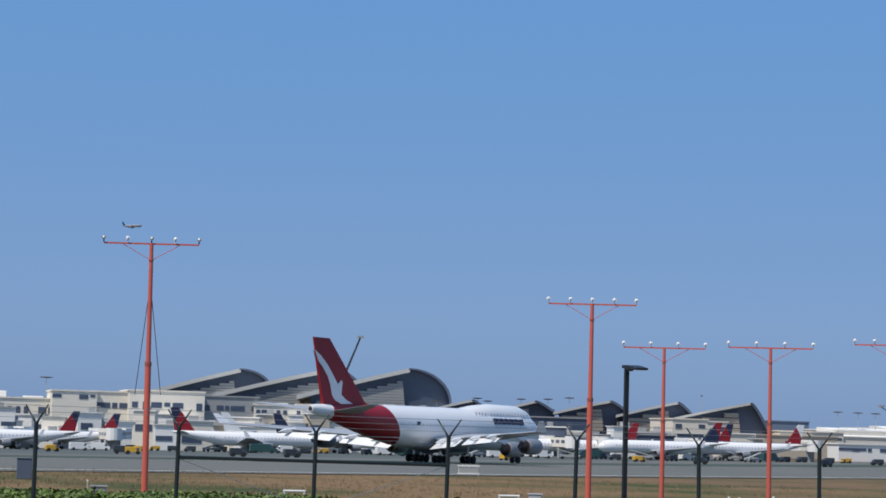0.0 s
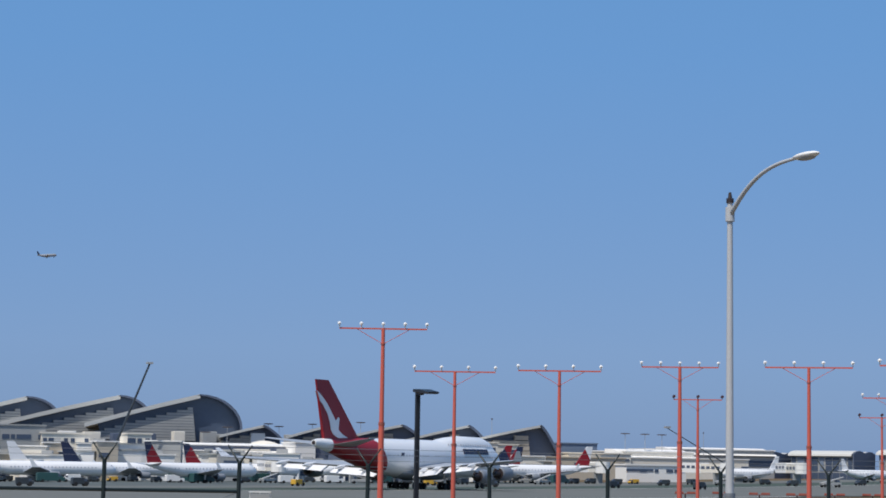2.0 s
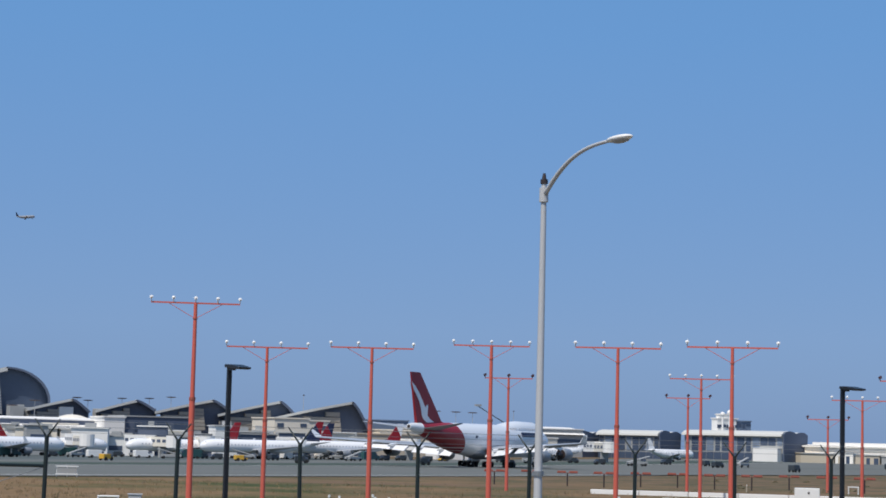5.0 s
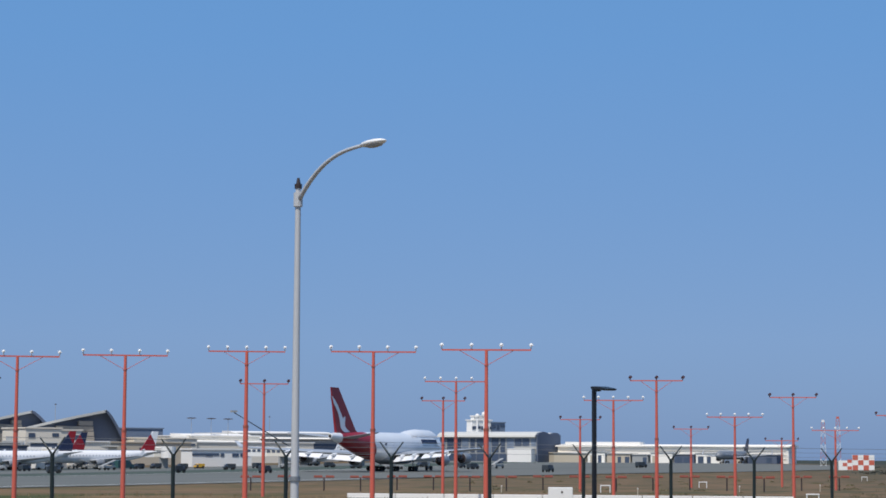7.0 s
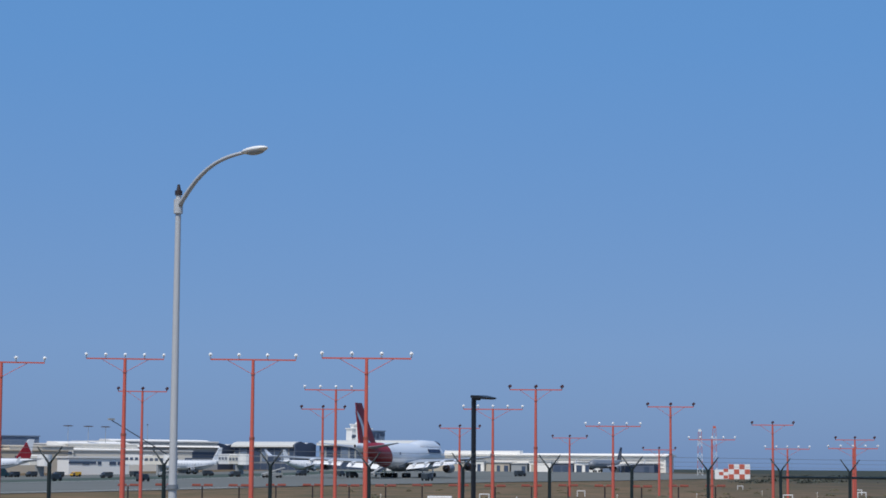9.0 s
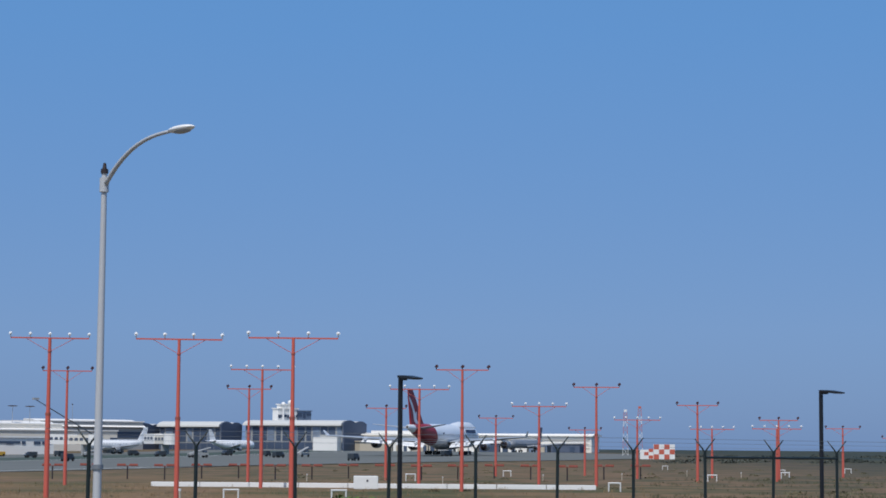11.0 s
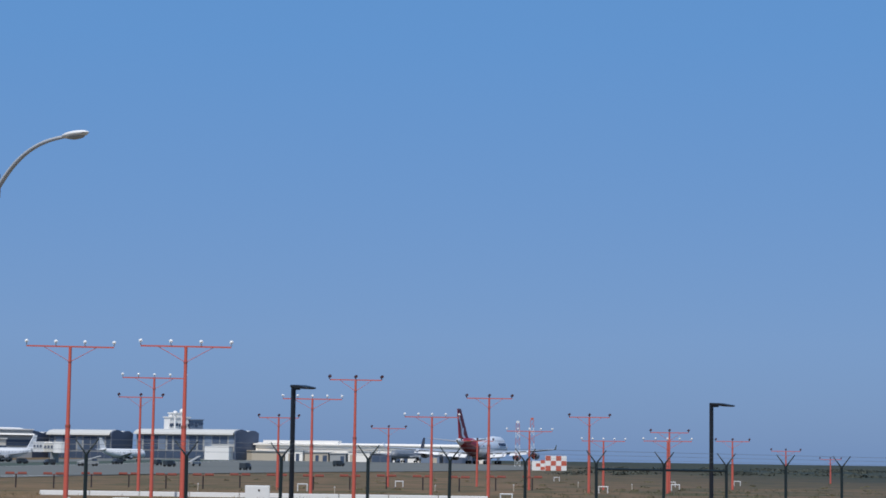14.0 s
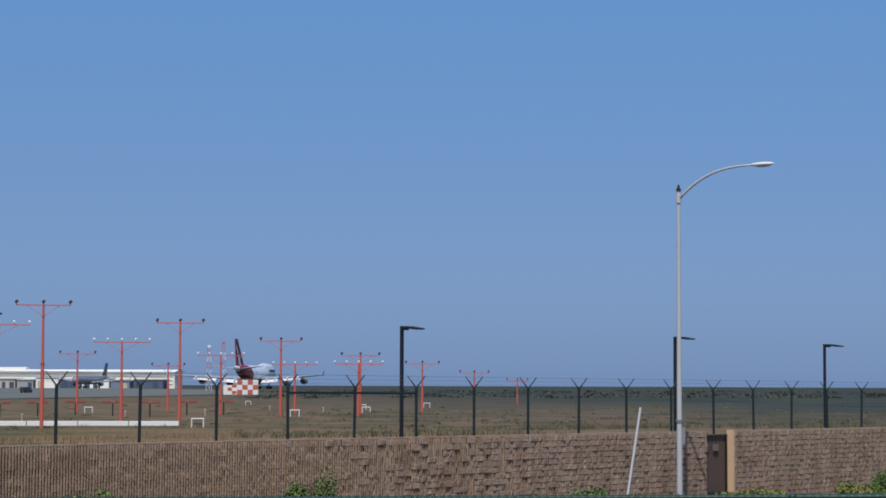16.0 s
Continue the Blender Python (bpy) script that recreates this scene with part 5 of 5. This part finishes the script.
# ---- apron traffic, lamps, cranes ----
def vehicle(kind, at):
    """Ground vehicles of the apron: van, tug, truck, cart."""
    spec = {"van": ("white service van on the apron", "white_paint", 5.4, 2.0, 2.2), "tug": ("small yellow baggage tug on the apron", "yellow", 3.2, 1.6, 1.5),
            "truck": ("white catering truck with a high box", "white_paint", 8.5, 2.5, 3.7), "cart": ("dark baggage cart on the apron", "vehicle_dark", 3.4, 1.6, 1.7),
            "fuel": ("teal fuel truck on the apron", "vehicle_teal", 8.0, 2.4, 2.7), "loader": ("grey belt loader on wheels", "facade_grey", 7.0, 2.0, 2.4)}[kind]
    label, mat, L, W, H = spec
    t = thing("service_" + ("cart" if kind == "cart" else "vehicle"), label, "vehicle", "apron vehicles", at)
    bm = bmesh.new()
    if kind == "truck":
        box(bm, (-1.2, 0, H / 2 + 0.5), (L * 0.68, W, H - 1.0))
        box(bm, (L * 0.36, 0, 1.5), (L * 0.24, W * 0.95, 2.0))
    elif kind == "loader":
        box(bm, (0, 0, 0.9), (L * 0.8, W, 0.7))
        box(bm, (0.4, 0, 1.9), (L, 0.9, 0.3), Euler((0, -0.25, 0)).to_matrix())
    else:
        slab(bm, [(-L / 2, 0.4), (-L / 2, H * 0.95), (-L * 0.44, H), (L * 0.22, H), (L * 0.36, H * 0.62), (L / 2, H * 0.52), (L / 2, 0.4)], "y", 0, W)
    bmesh.ops.bevel(bm, geom=bm.edges[:], offset=0.06, segments=1, affect="EDGES")
    part("body", bm, mat, t)
    bm = bmesh.new()
    box(bm, (L * 0.28, 0, H * 0.72 if kind != "truck" else 2.0), (0.6, W * 1.01, H * 0.25 if kind != "truck" else 0.7))
    part("window", bm, "glass_dark", t)
    for x in (-0.3 * L, 0.3 * L):
        for s in (-1, 1):
            bm = bmesh.new()
            rod(bm, (x, s * (W / 2 - 0.15), 0.42), (x, s * (W / 2 + 0.06), 0.42), 0.42, n=14)
            part("wheel", bm, "rubber", t)
    return t


made = {}
rnd = random.Random(5)


def put_vehicle(kind, az, d, heading):
    p = way(az) * d
    m = pose(p.x, p.y, field_z(p.x, p.y) + 0.06, 0, 0, 90 - heading)
    if kind in made:
        copy_thing(made[kind], m)
    else:
        made[kind] = vehicle(kind, m)


for kind, az, d, heading in (("tug", 4.0, 470, 80), ("tug", 6.2, 410, 95), ("cart", 5.9, 412, 95), ("tug", 16.6, 470, 60), ("cart", 9.1, 400, 90), ("cart", 10.6, 410, 85), ("fuel", 3.1, 600, 95), ("fuel", 9.8, 590, 90),
                             ("tug", 20.3, 520, 90), ("cart", 22.0, 480, 100), ("cart", 25.4, 480, 70), ("cart", 27.8, 460, 60), ("cart", 33.6, 560, 80), ("cart", 35.7, 470, 60), ("cart", 38.3, 600, 90)):
    put_vehicle(kind, az, d, heading)
for k in range(70):
    az = 2.2 + 33 * k / 70 + rnd.uniform(-0.2, 0.2)
    kind = rnd.choice(("van", "cart", "cart", "tug", "loader", "cart", "van", "truck", "fuel", "loader"))
    if az > 26 and k % 2:
        continue
    put_vehicle(kind if az < 26 else ("cart", "cart", "loader")[k % 3], az, rnd.uniform(560, 640), rnd.choice((85, 95, 60, 265, 280)))


def bridge(az, d, heading, length):
    p = way(az) * d
    t = thing("boarding_bridge", "pale grey boarding bridge on a wheeled leg", "boarding bridge", "boarding bridges", pose(p.x, p.y, field_z(p.x, p.y), 0, 0, 90 - heading))
    for k, (w, x0, x1) in enumerate(((3.4, 0, length * 0.5), (2.9, length * 0.48, length))):
        bm = bmesh.new()
        box(bm, ((x0 + x1) / 2, 0, 5.2 - 0.2 * k), (x1 - x0, w, w))
        part("tunnel", bm, "facade_cream" if k else "roof_white", t)
        bm = bmesh.new()
        for q in range(int((x1 - x0) / 3)):
            for s in (-1, 1):
                box(bm, (x0 + 1.5 + 3 * q, s * w / 2, 5.4 - 0.2 * k), (1.9, 0.12, 0.9))
        tagged(part("window_strip", bm, "glass_dark", t), kind="stuff")
    bm = bmesh.new()
    box(bm, (length * 0.8, 0, 1.8), (0.9, 2.6, 3.6))
    part("leg", bm, "facade_grey", t)
    bm = bmesh.new()
    rod(bm, (length + 1.0, 0, 3.3), (length + 1.0, 0, 6.9), 2.3, n=14)
    part("cab", bm, "roof_white", t)


for az, d, heading, length in ((3.4, 650, 200, 26), (5.1, 660, 170, 24), (6.0, 655, 195, 24), (8.9, 660, 175, 22), (15.6, 650, 185, 26), (17.2, 640, 165, 24), (19.0, 650, 190, 24), (21.4, 660, 180, 24), (24.6, 670, 190, 22), (27.4, 690, 175, 24), (30.0, 700, 190, 20)):
    bridge(az, d, heading, length)


def high_mast(az, d, top, w=3.6, mat="lamp_dark"):
    p = way(az) * d
    g = field_z(p.x, p.y)
    t = thing("high_mast_lamp", "tall thin apron lamp mast with a flat dark head", "lamp", "apron lamp masts", pose(p.x, p.y, g, 0, 0, -az))
    h = top - g
    bm = bmesh.new()
    rod(bm, (0, 0, 0), (0, 0, h), 0.16, 0.09, n=8)
    part("pole", bm, "facade_grey", t)
    bm = bmesh.new()
    ball(bm, (0, 0, h), (w, w * 0.6, 0.28), 14, 6)
    part("head", bm, mat, t, smooth=True)


for az, d, el, w in ((3.75, 800, 1.27, 2.6), (15.74, 850, 1.06, 2.2), (16.04, 880, 0.99, 2.2), (16.97, 880, 1.07, 2.2), (17.72, 870, 1.09, 2.2), (18.32, 860, 1.14, 2.2), (25.73, 900, 0.95, 2.3), (26.28, 900, 0.94, 2.3), (26.75, 900, 0.93, 2.3), (27.9, 940, 1.0, 0.4), (14.6, 800, 0.95, 2.4), (14.0, 790, 0.8, 2.4), (22.0, 860, 1.3, 0.5)):
    high_mast(az, d, 6 + d * math.tan(radians(el)), w)


def crane(a, b, d, label, r):
    """A mobile crane: two (az, el) ends of the boom at one distance."""
    t = thing("mobile_crane", label, "crane", "cranes")
    ends = []
    for az, el in (a, b):
        p = way(az) * d
        ends.append(Vector((p.x, p.y, 6 + d * math.tan(radians(el)))))
    g = field_z(ends[0].x, ends[0].y)
    foot = ends[0] + (ends[0] - ends[1]) * max(0, (ends[0].z - g - 2.5) / max(0.1, ends[1].z - ends[0].z))
    bm = bmesh.new()
    rod(bm, foot, ends[1], r, r * 0.6, n=6)
    part("boom", bm, "vehicle_dark", t)
    bm = bmesh.new()
    box(bm, (foot.x, foot.y, g + 1.6), (7, 3, 2.6))
    part("carrier", bm, "vehicle_dark", t)
    bm = bmesh.new()
    box(bm, ends[1] + Vector((0, 0, 0.3)), (2.2, 1.4, 0.7))
    part("boom_head", bm, "facade_grey", t)
    return t


crane((12.0, 1.62), (12.4, 2.66), 720, "mobile crane with a long dark boom", 0.55)
crane((27.6, 0.7), (26.9, 1.12), 760, "crane with a dark bent boom behind the terminals", 0.26)

# radomes on the control building
for az, el, r in ((33.72, 1.06, 1.1), (33.92, 1.1, 1.4)):
    p = way(az) * 995
    bm = bmesh.new()
    ball(bm, (p.x, p.y, 6 + 995 * math.tan(radians(el))), (r, r, r), 14, 10)
    rod(bm, (p.x, p.y, 12), (p.x, p.y, 6 + 995 * math.tan(radians(el))), r * 0.4, n=8)
    solid("radome", bm, "roof_white", "white dish cover on the control building", "radome", "radomes", smooth=True)

# small markers near the runway's edge
for az, d, w, h, mat, label in ((5.3, 66, 0.5, 0.42, "facade_grey", "pale grey utility box in the grass"), (17.43, 78, 0.5, 0.62, "galv", "low metal utility box in the grass"),
                                (17.85, 78, 0.3, 0.4, "facade_grey", "small grey utility box in the grass"), (3.27, 112, 0.8, 1.1, "facade_dark", "dark utility cabinet in the grass")):
    x, y, z = on_field(az, d)
    b = thing("utility_box", label, "utility box", at=pose(x, y, z, 0, 0, -az))
    bm = bmesh.new()
    box(bm, (0, 0, h / 2), (w, 0.4, h))
    bmesh.ops.bevel(bm, geom=bm.edges[:], offset=0.03, segments=1, affect="EDGES")
    part("case", bm, mat, b)
    bm = bmesh.new()
    box(bm, (0, 0, h + 0.02), (w + 0.06, 0.46, 0.04))
    part("lid", bm, mat, b)
x, y, z = on_field(15.55, 168)
sign = thing("runway_sign", "low white-railed sign board at the runway edge", "sign", at=pose(x, y, z, 0, 0, -15))
bm = bmesh.new()
box(bm, (0, 0, 0.5), (1.6, 0.08, 0.42))
part("board", bm, "facade_grey", sign)
for h in (0.22, 0.86):
    bm = bmesh.new()
    box(bm, (0, -0.05, h), (1.8, 0.08, 0.1))
    part("rail", bm, "white_paint", sign)
for dx in (-0.8, 0.0, 0.8):
    bm = bmesh.new()
    box(bm, (dx, 0.06, 0.42), (0.07, 0.07, 0.9))
    part("post", bm, "white_paint", sign)
stake = None
for az, d in ((5.0, 92), (22.8, 70), (23.1, 72), (24.1, 74), (24.5, 75), (24.0, 68), (30.9, 66), (31.3, 70), (34.4, 160), (38.2, 150), (41.0, 165), (43.2, 175), (45.0, 210), (46.5, 190)):
    x, y, z = on_field(az, d)
    m = pose(x, y, z, rnd.uniform(-4, 4), rnd.uniform(-4, 4), 0)
    if stake is None:
        stake = thing("marker_stake", "short pale marker stake in the grass", "stake", "marker stakes", m)
        bm = bmesh.new()
        rod(bm, (0, 0, -0.1), (0, 0, 0.5), 0.035, n=8)
        part("rod", bm, "facade_beige", stake)
        bm = bmesh.new()
        rod(bm, (0, 0, 0.5), (0, 0, 0.58), 0.045, n=8)
        part("cap", bm, "white_paint", stake)
    else:
        copy_thing(stake, m)


# ---- grass, bushes ----
def blades(name, count, area, size, mat, label, seed, keep=None):
    r = random.Random(seed)
    verts, faces = [], []
    for _ in range(count):
        x, y = area(r)
        z = land_z(x, y)
        if keep and not keep(x, y):
            continue
        for _ in range(5):
            a = r.uniform(0, math.tau)
            h = size * r.uniform(0.5, 1.3)
            w = size * 0.07
            dx, dy = math.cos(a) * w, math.sin(a) * w
            bx, by = x + r.uniform(-0.18, 0.18), y + r.uniform(-0.18, 0.18)
            lx, ly = r.uniform(-0.4, 0.4) * h, r.uniform(-0.4, 0.4) * h
            k = len(verts)
            verts += [(bx - dx, by - dy, z - 0.03), (bx + dx, by + dy, z - 0.03), (bx + lx * 0.4 + dx * 0.7, by + ly * 0.4 + dy * 0.7, z + h * 0.6), (bx + lx * 0.4 - dx * 0.7, by + ly * 0.4 - dy * 0.7, z + h * 0.6), (bx + lx, by + ly, z + h)]
            faces += [(k, k + 1, k + 2, k + 3), (k + 3, k + 2, k + 4)]
    me = bpy.data.meshes.new(name)
    me.from_pydata(verts, [], faces)
    me.materials.append(M[mat])
    return tagged(new(name, me), label, "grass", kind="stuff")


def wedge(lo, hi, a0, a1):
    def f(r):
        az, d = r.uniform(a0, a1), lo * (hi / lo) ** r.random()
        p = way(az) * d
        return p.x, max(p.y, 44.6)
    return f


def patch(x, y):
    return noise.noise((x * 0.06, y * 0.06, 3)) > 0.12


blades("dry_grass", 4200, wedge(50, 150, 0, 44), 0.18, "dry_grass", "dry straw-coloured grass tufts", 1)
blades("green_grass", 6000, wedge(50, 170, 0, 36), 0.13, "weed", "green grass and weeds in patches", 2, patch)


blades("field_weeds", 5000, wedge(62, 210, 44, 63), 0.2, "weed", "dull green weeds in patches over the field", 3, lambda x, y: y > 46.5 and noise.noise((x * 0.09, y * 0.09, 8)) > 0.05)


def clump(verts, faces, c, rx, ry, h, count, leaf, r):
    for _ in range(count):
        while True:
            q = Vector((r.uniform(-1, 1), r.uniform(-1, 1), r.uniform(0, 1)))
            if 0.45 < q.length < 1.05 + 0.25 * noise.noise(q * 3 + c):
                break
        p = c + Vector((q.x * rx, q.y * ry, q.z * h))
        n = (q + Vector((r.uniform(-1, 1), r.uniform(-1, 1), r.uniform(-0.3, 1)))).normalized()
        u = n.orthogonal().normalized()
        u.rotate(Matrix.Rotation(r.uniform(0, math.tau), 3, n))
        v = n.cross(u)
        s = leaf * r.uniform(0.6, 1.4)
        k = len(verts)
        verts += [p - u * s, p + v * s * 0.45, p + u * s, p - v * s * 0.45]
        faces.append((k, k + 1, k + 2, k + 3))


def bush(x, y, rx, ry, h, mat, count, label, seed, leaf=0.06):
    r = random.Random(seed)
    z = land_z(x, y)
    t = thing("bush", label, "bush", "bushes")
    verts, faces = [], []
    for _ in range(5):
        a = r.uniform(0, math.tau)
        clump(verts, faces, Vector((x + math.cos(a) * rx * 0.5, y + math.sin(a) * ry * 0.5, z)), rx * r.uniform(0.4, 0.7), ry * r.uniform(0.4, 0.7), h * r.uniform(0.6, 1.05), count // 5, leaf, r)
    me = bpy.data.meshes.new("leaves")
    me.from_pydata(verts, [], faces)
    me.materials.append(M[mat])
    ob = new("leaves", me)
    ob.parent = t
    bm = bmesh.new()
    for _ in range(7):
        rod(bm, (x + r.uniform(-0.1, 0.1), y, z - 0.05), (x + r.uniform(-1, 1) * rx * 0.7, y + r.uniform(-1, 1) * ry * 0.6, z + h * 0.75), 0.02, 0.006, n=5)
    tagged(part("stems", bm, "twig", t), kind="stuff")


for k, (x, rx, h, mat) in enumerate(((30.3, 0.9, 0.55, "leaf"), (32.0, 1.3, 1.0, "leaf"), (32.9, 0.8, 1.35, "leaf"), (35.9, 0.8, 0.6, "leaf_yellow"), (41.7, 0.9, 2.0, "leaf"), (38.9, 1.0, 0.7, "leaf_yellow"), (40.6, 1.2, 0.8, "leaf_yellow"), (43.2, 1.1, 0.75, "leaf_yellow"),
                                     (45.0, 1.3, 0.85, "leaf"), (46.8, 1.2, 0.75, "leaf_yellow"), (48.4, 1.1, 0.7, "leaf"), (50.2, 1.2, 0.6, "leaf"), (54.2, 1.2, 1.0, "leaf"), (56.5, 1.0, 0.55, "leaf_yellow"), (59.5, 1.2, 0.5, "leaf_yellow"),
                                     (63.5, 1.4, 0.6, "leaf_yellow"), (66.0, 1.4, 0.65, "leaf_yellow"), (71.5, 1.2, 0.9, "leaf_yellow"), (75.5, 1.9, 1.55, "leaf"), (78.5, 1.5, 1.0, "leaf_yellow"), (27.0, 1.3, 0.8, "leaf"), (24.5, 1.2, 0.7, "leaf_yellow"))):
    bush(x, 39.6 + 0.5 * math.sin(k * 2.1), rx, 0.8, h * 0.78, mat, 3000, "low green bush on the planted shelf" if mat == "leaf" else "low yellow-green bush on the planted shelf", 40 + k)
for k, (x, y, rx, h) in enumerate(((7.6, 49.5, 1.9, 0.36), (1.6, 49.0, 1.6, 0.38), (6.3, 47.5, 1.5, 0.4), (10.0, 48.2, 1.8, 0.36), (13.2, 48.5, 1.4, 0.35), (20.5, 48.5, 0.9, 0.4), (3.5, 48.0, 1.2, 0.4), (33.2, 46.4, 0.9, 0.5))):
    bush(x, y, rx * 1.3, 1.1, h * 0.8, "leaf", 1600, "low green weeds behind the boundary wall", 90 + k, 0.07)

# low dark shrubs dotted over the western field
verts, faces = [], []
r = random.Random(77)
for _ in range(150):
    az, d = r.uniform(33, 62), 125 * (320 / 125) ** r.random()
    p = way(az) * d
    if p.y > 47:
        w = r.uniform(0.3, 0.9)
        clump(verts, faces, Vector((p.x, p.y, field_z(p.x, p.y) - 0.05)), w, w * 0.8, r.uniform(0.12, 0.3), 90, 0.08, r)
me = bpy.data.meshes.new("field_shrubs")
me.from_pydata(verts, [], faces)
me.materials.append(M["leaf_olive"])
tagged(new("field_shrubs", me), "low dark olive shrubs dotted over the field", "shrubs", kind="stuff")
verts, faces = [], []
for _ in range(170):
    az, d = r.uniform(44.5, 64), r.uniform(420, 640)
    p = way(az) * d
    w = r.uniform(2.0, 6.0)
    clump(verts, faces, Vector((p.x, p.y, field_z(p.x, p.y) - 0.1)), w, w * 0.7, r.uniform(0.3, 0.8), 70, 0.36, r)
me = bpy.data.meshes.new("far_scrub")
me.from_pydata(verts, [], faces)
me.materials.append(M["far_scrub"])
tagged(new("far_scrub", me), "dark low scrub along the far edge of the field", "scrub", kind="stuff")

# ---- green chain-link fence before the bank ----
def near_top(s):
    return 4.98 + 0.02 * s


near = thing("chain_link_fence", "green coated chain-link fence on the near bank", "fence")
lo, hi = -9.15, 9.15
bm = bmesh.new()
a, b = N0 + ND * lo, N0 + ND * hi
rod(bm, (a.x, a.y, near_top(lo)), (b.x, b.y, near_top(hi)), 0.024, n=10)
part("top_rail", bm, "fence_green", near, smooth=True)
for k in range(-3, 4):
    s = 3.05 * k
    p = N0 + ND * s
    bm = bmesh.new()
    g = land_z(p.x, p.y)
    rod(bm, (p.x, p.y, g - 0.1), (p.x, p.y, near_top(s) - 0.01), 0.034, n=12)
    ball(bm, (p.x, p.y, near_top(s)), (0.04, 0.04, 0.032), 10, 6)
    part("post", bm, "fence_green", near, smooth=True)
    for q in range(5):
        z = near_top(s) - 0.1 - 0.25 * q
        bm = bmesh.new()
        rod(bm, (p.x, p.y, z), (p.x, p.y, z - 0.008), 0.037, n=10)
        part("tie", bm, "fence_green", near)
verts, faces = [], []
CELL = 0.033
side = Vector((-ND.y, ND.x, 0))
count = int((hi - lo) / CELL)
for k in range(count):
    pts = []
    for q in range(38):
        s = lo + CELL * (k + 0.5) + (1 if k % 2 else -1) * (CELL / 2 if q % 2 else -CELL / 2) * 0.98
        p = N0 + ND * s + side * (-0.036 + 0.006 * (-1 if q % 2 else 1))
        pts.append(Vector((p.x, p.y, near_top(s) + 0.036 - q * 0.035)))
    for c, d in zip(pts, pts[1:]):
        i = len(verts)
        w = 0.003
        for e in (c, d):
            verts += [e + ND * w, e - ND * w * 0.5 + side * w, e - ND * w * 0.5 - side * w]
        faces += [(i, i + 1, i + 4, i + 3), (i + 1, i + 2, i + 5, i + 4), (i + 2, i, i + 3, i + 5)]
me = bpy.data.meshes.new("wire_mesh")
me.from_pydata([tuple(v) for v in verts], [], faces)
me.materials.append(M["fence_green"])
mesh_ob = new("wire_mesh", me)
mesh_ob.parent = near
tagged(mesh_ob, "green diamond wire mesh", kind="stuff")

# ---- the wall's blocks ----
forms = [block_mesh(s) for s in range(24)]
form_data = [([v.co.copy() for v in f.vertices], [tuple(p.vertices) for p in f.polygons]) for f in forms]
rnd = random.Random(11)
single = 0
for w, (a, b) in zip(walls, wall_runs):
    lo, hi = max(a, -8), min(b, 104)
    soup_v, soup_f = [], []
    k = 0
    while lo + k * LENGTH < hi - 0.1:
        for c in range(14):
            x = lo + (k + 0.5) * LENGTH
            z = wall_z(x) - COURSE * (c + 0.5)
            if z < shelf_z(x) - 0.1 or x > hi:
                continue
            i = rnd.randrange(12) + 12 if rnd.random() < (x - 45) / 13 else rnd.randrange(6) + (6 if rnd.random() < (x - 40) / 12 else 0)
            if 37.6 < x < 47.6 and c < 12 and single < 290:
                ob = new("block", forms[i])
                ob.parent = w
                ob.matrix_basis = pose(x, WALL_Y, z)
                single += 1
            else:
                n = len(soup_v)
                soup_v += [(v.x + x, v.y + WALL_Y, v.z + z) for v in form_data[i][0]]
                soup_f += [tuple(q + n for q in f) for f in form_data[i][1]]
        k += 1
    me = bpy.data.meshes.new("wall_blocks")
    me.from_pydata(soup_v, [], soup_f)
    me.materials.append(M["block"])
    ob = new("wall_blocks", me)
    ob.parent = w
    tagged(ob, "brown ribbed split-face blocks", kind="stuff")


def motions():
    """The jumbo rolls along the runway, a grey airliner taxies slowly, the small one climbs away."""
    rows = []
    for t, az, dist, heading in ROLL:
        tail = way(az) * dist
        p = tail + way(heading) * 37.0
        rows.append((t, pose(p.x, p.y, field_z(p.x, p.y) + 0.12, 0, 0, 90 - heading)))
    walk(JUMBO, rows)
    rows = []
    for t, az, dist in CRAWL:
        p = way(az) * dist
        rows.append((t, pose(p.x, p.y, field_z(p.x, p.y) + 0.12, 0, 0, 90 - 243)))
    walk(TAXI, rows)
    rows = []
    for t, az, el in CLIMB:
        p = way(az) * 2500
        rows.append((t, pose(p.x, p.y, 6 + 2500 * math.tan(radians(el)), 0, -7, 8)))
    walk(JET, rows)


ROLL = ((0, 11.10, 319, 47.5), (2.5, 18.4, 371, 50), (5.5, 26.22, 429, 52.5), (7, 29.61, 469, 53.5), (9, 33.68, 528, 54.5), (12.5, 39.52, 655, 56), (14.5, 42.25, 735, 56.5), (16, 44.02, 790, 57))
CRAWL = ((0, 41.2, 915), (9, 40.7, 900), (16, 40.05, 888))
CLIMB = ((0, 5.92, 5.48), (1.5, 8.66, 5.51), (3, 11.05, 5.52), (5.3, 14.6, 6.0), (9, 20.6, 6.7), (16, 31, 7.9))
motions()
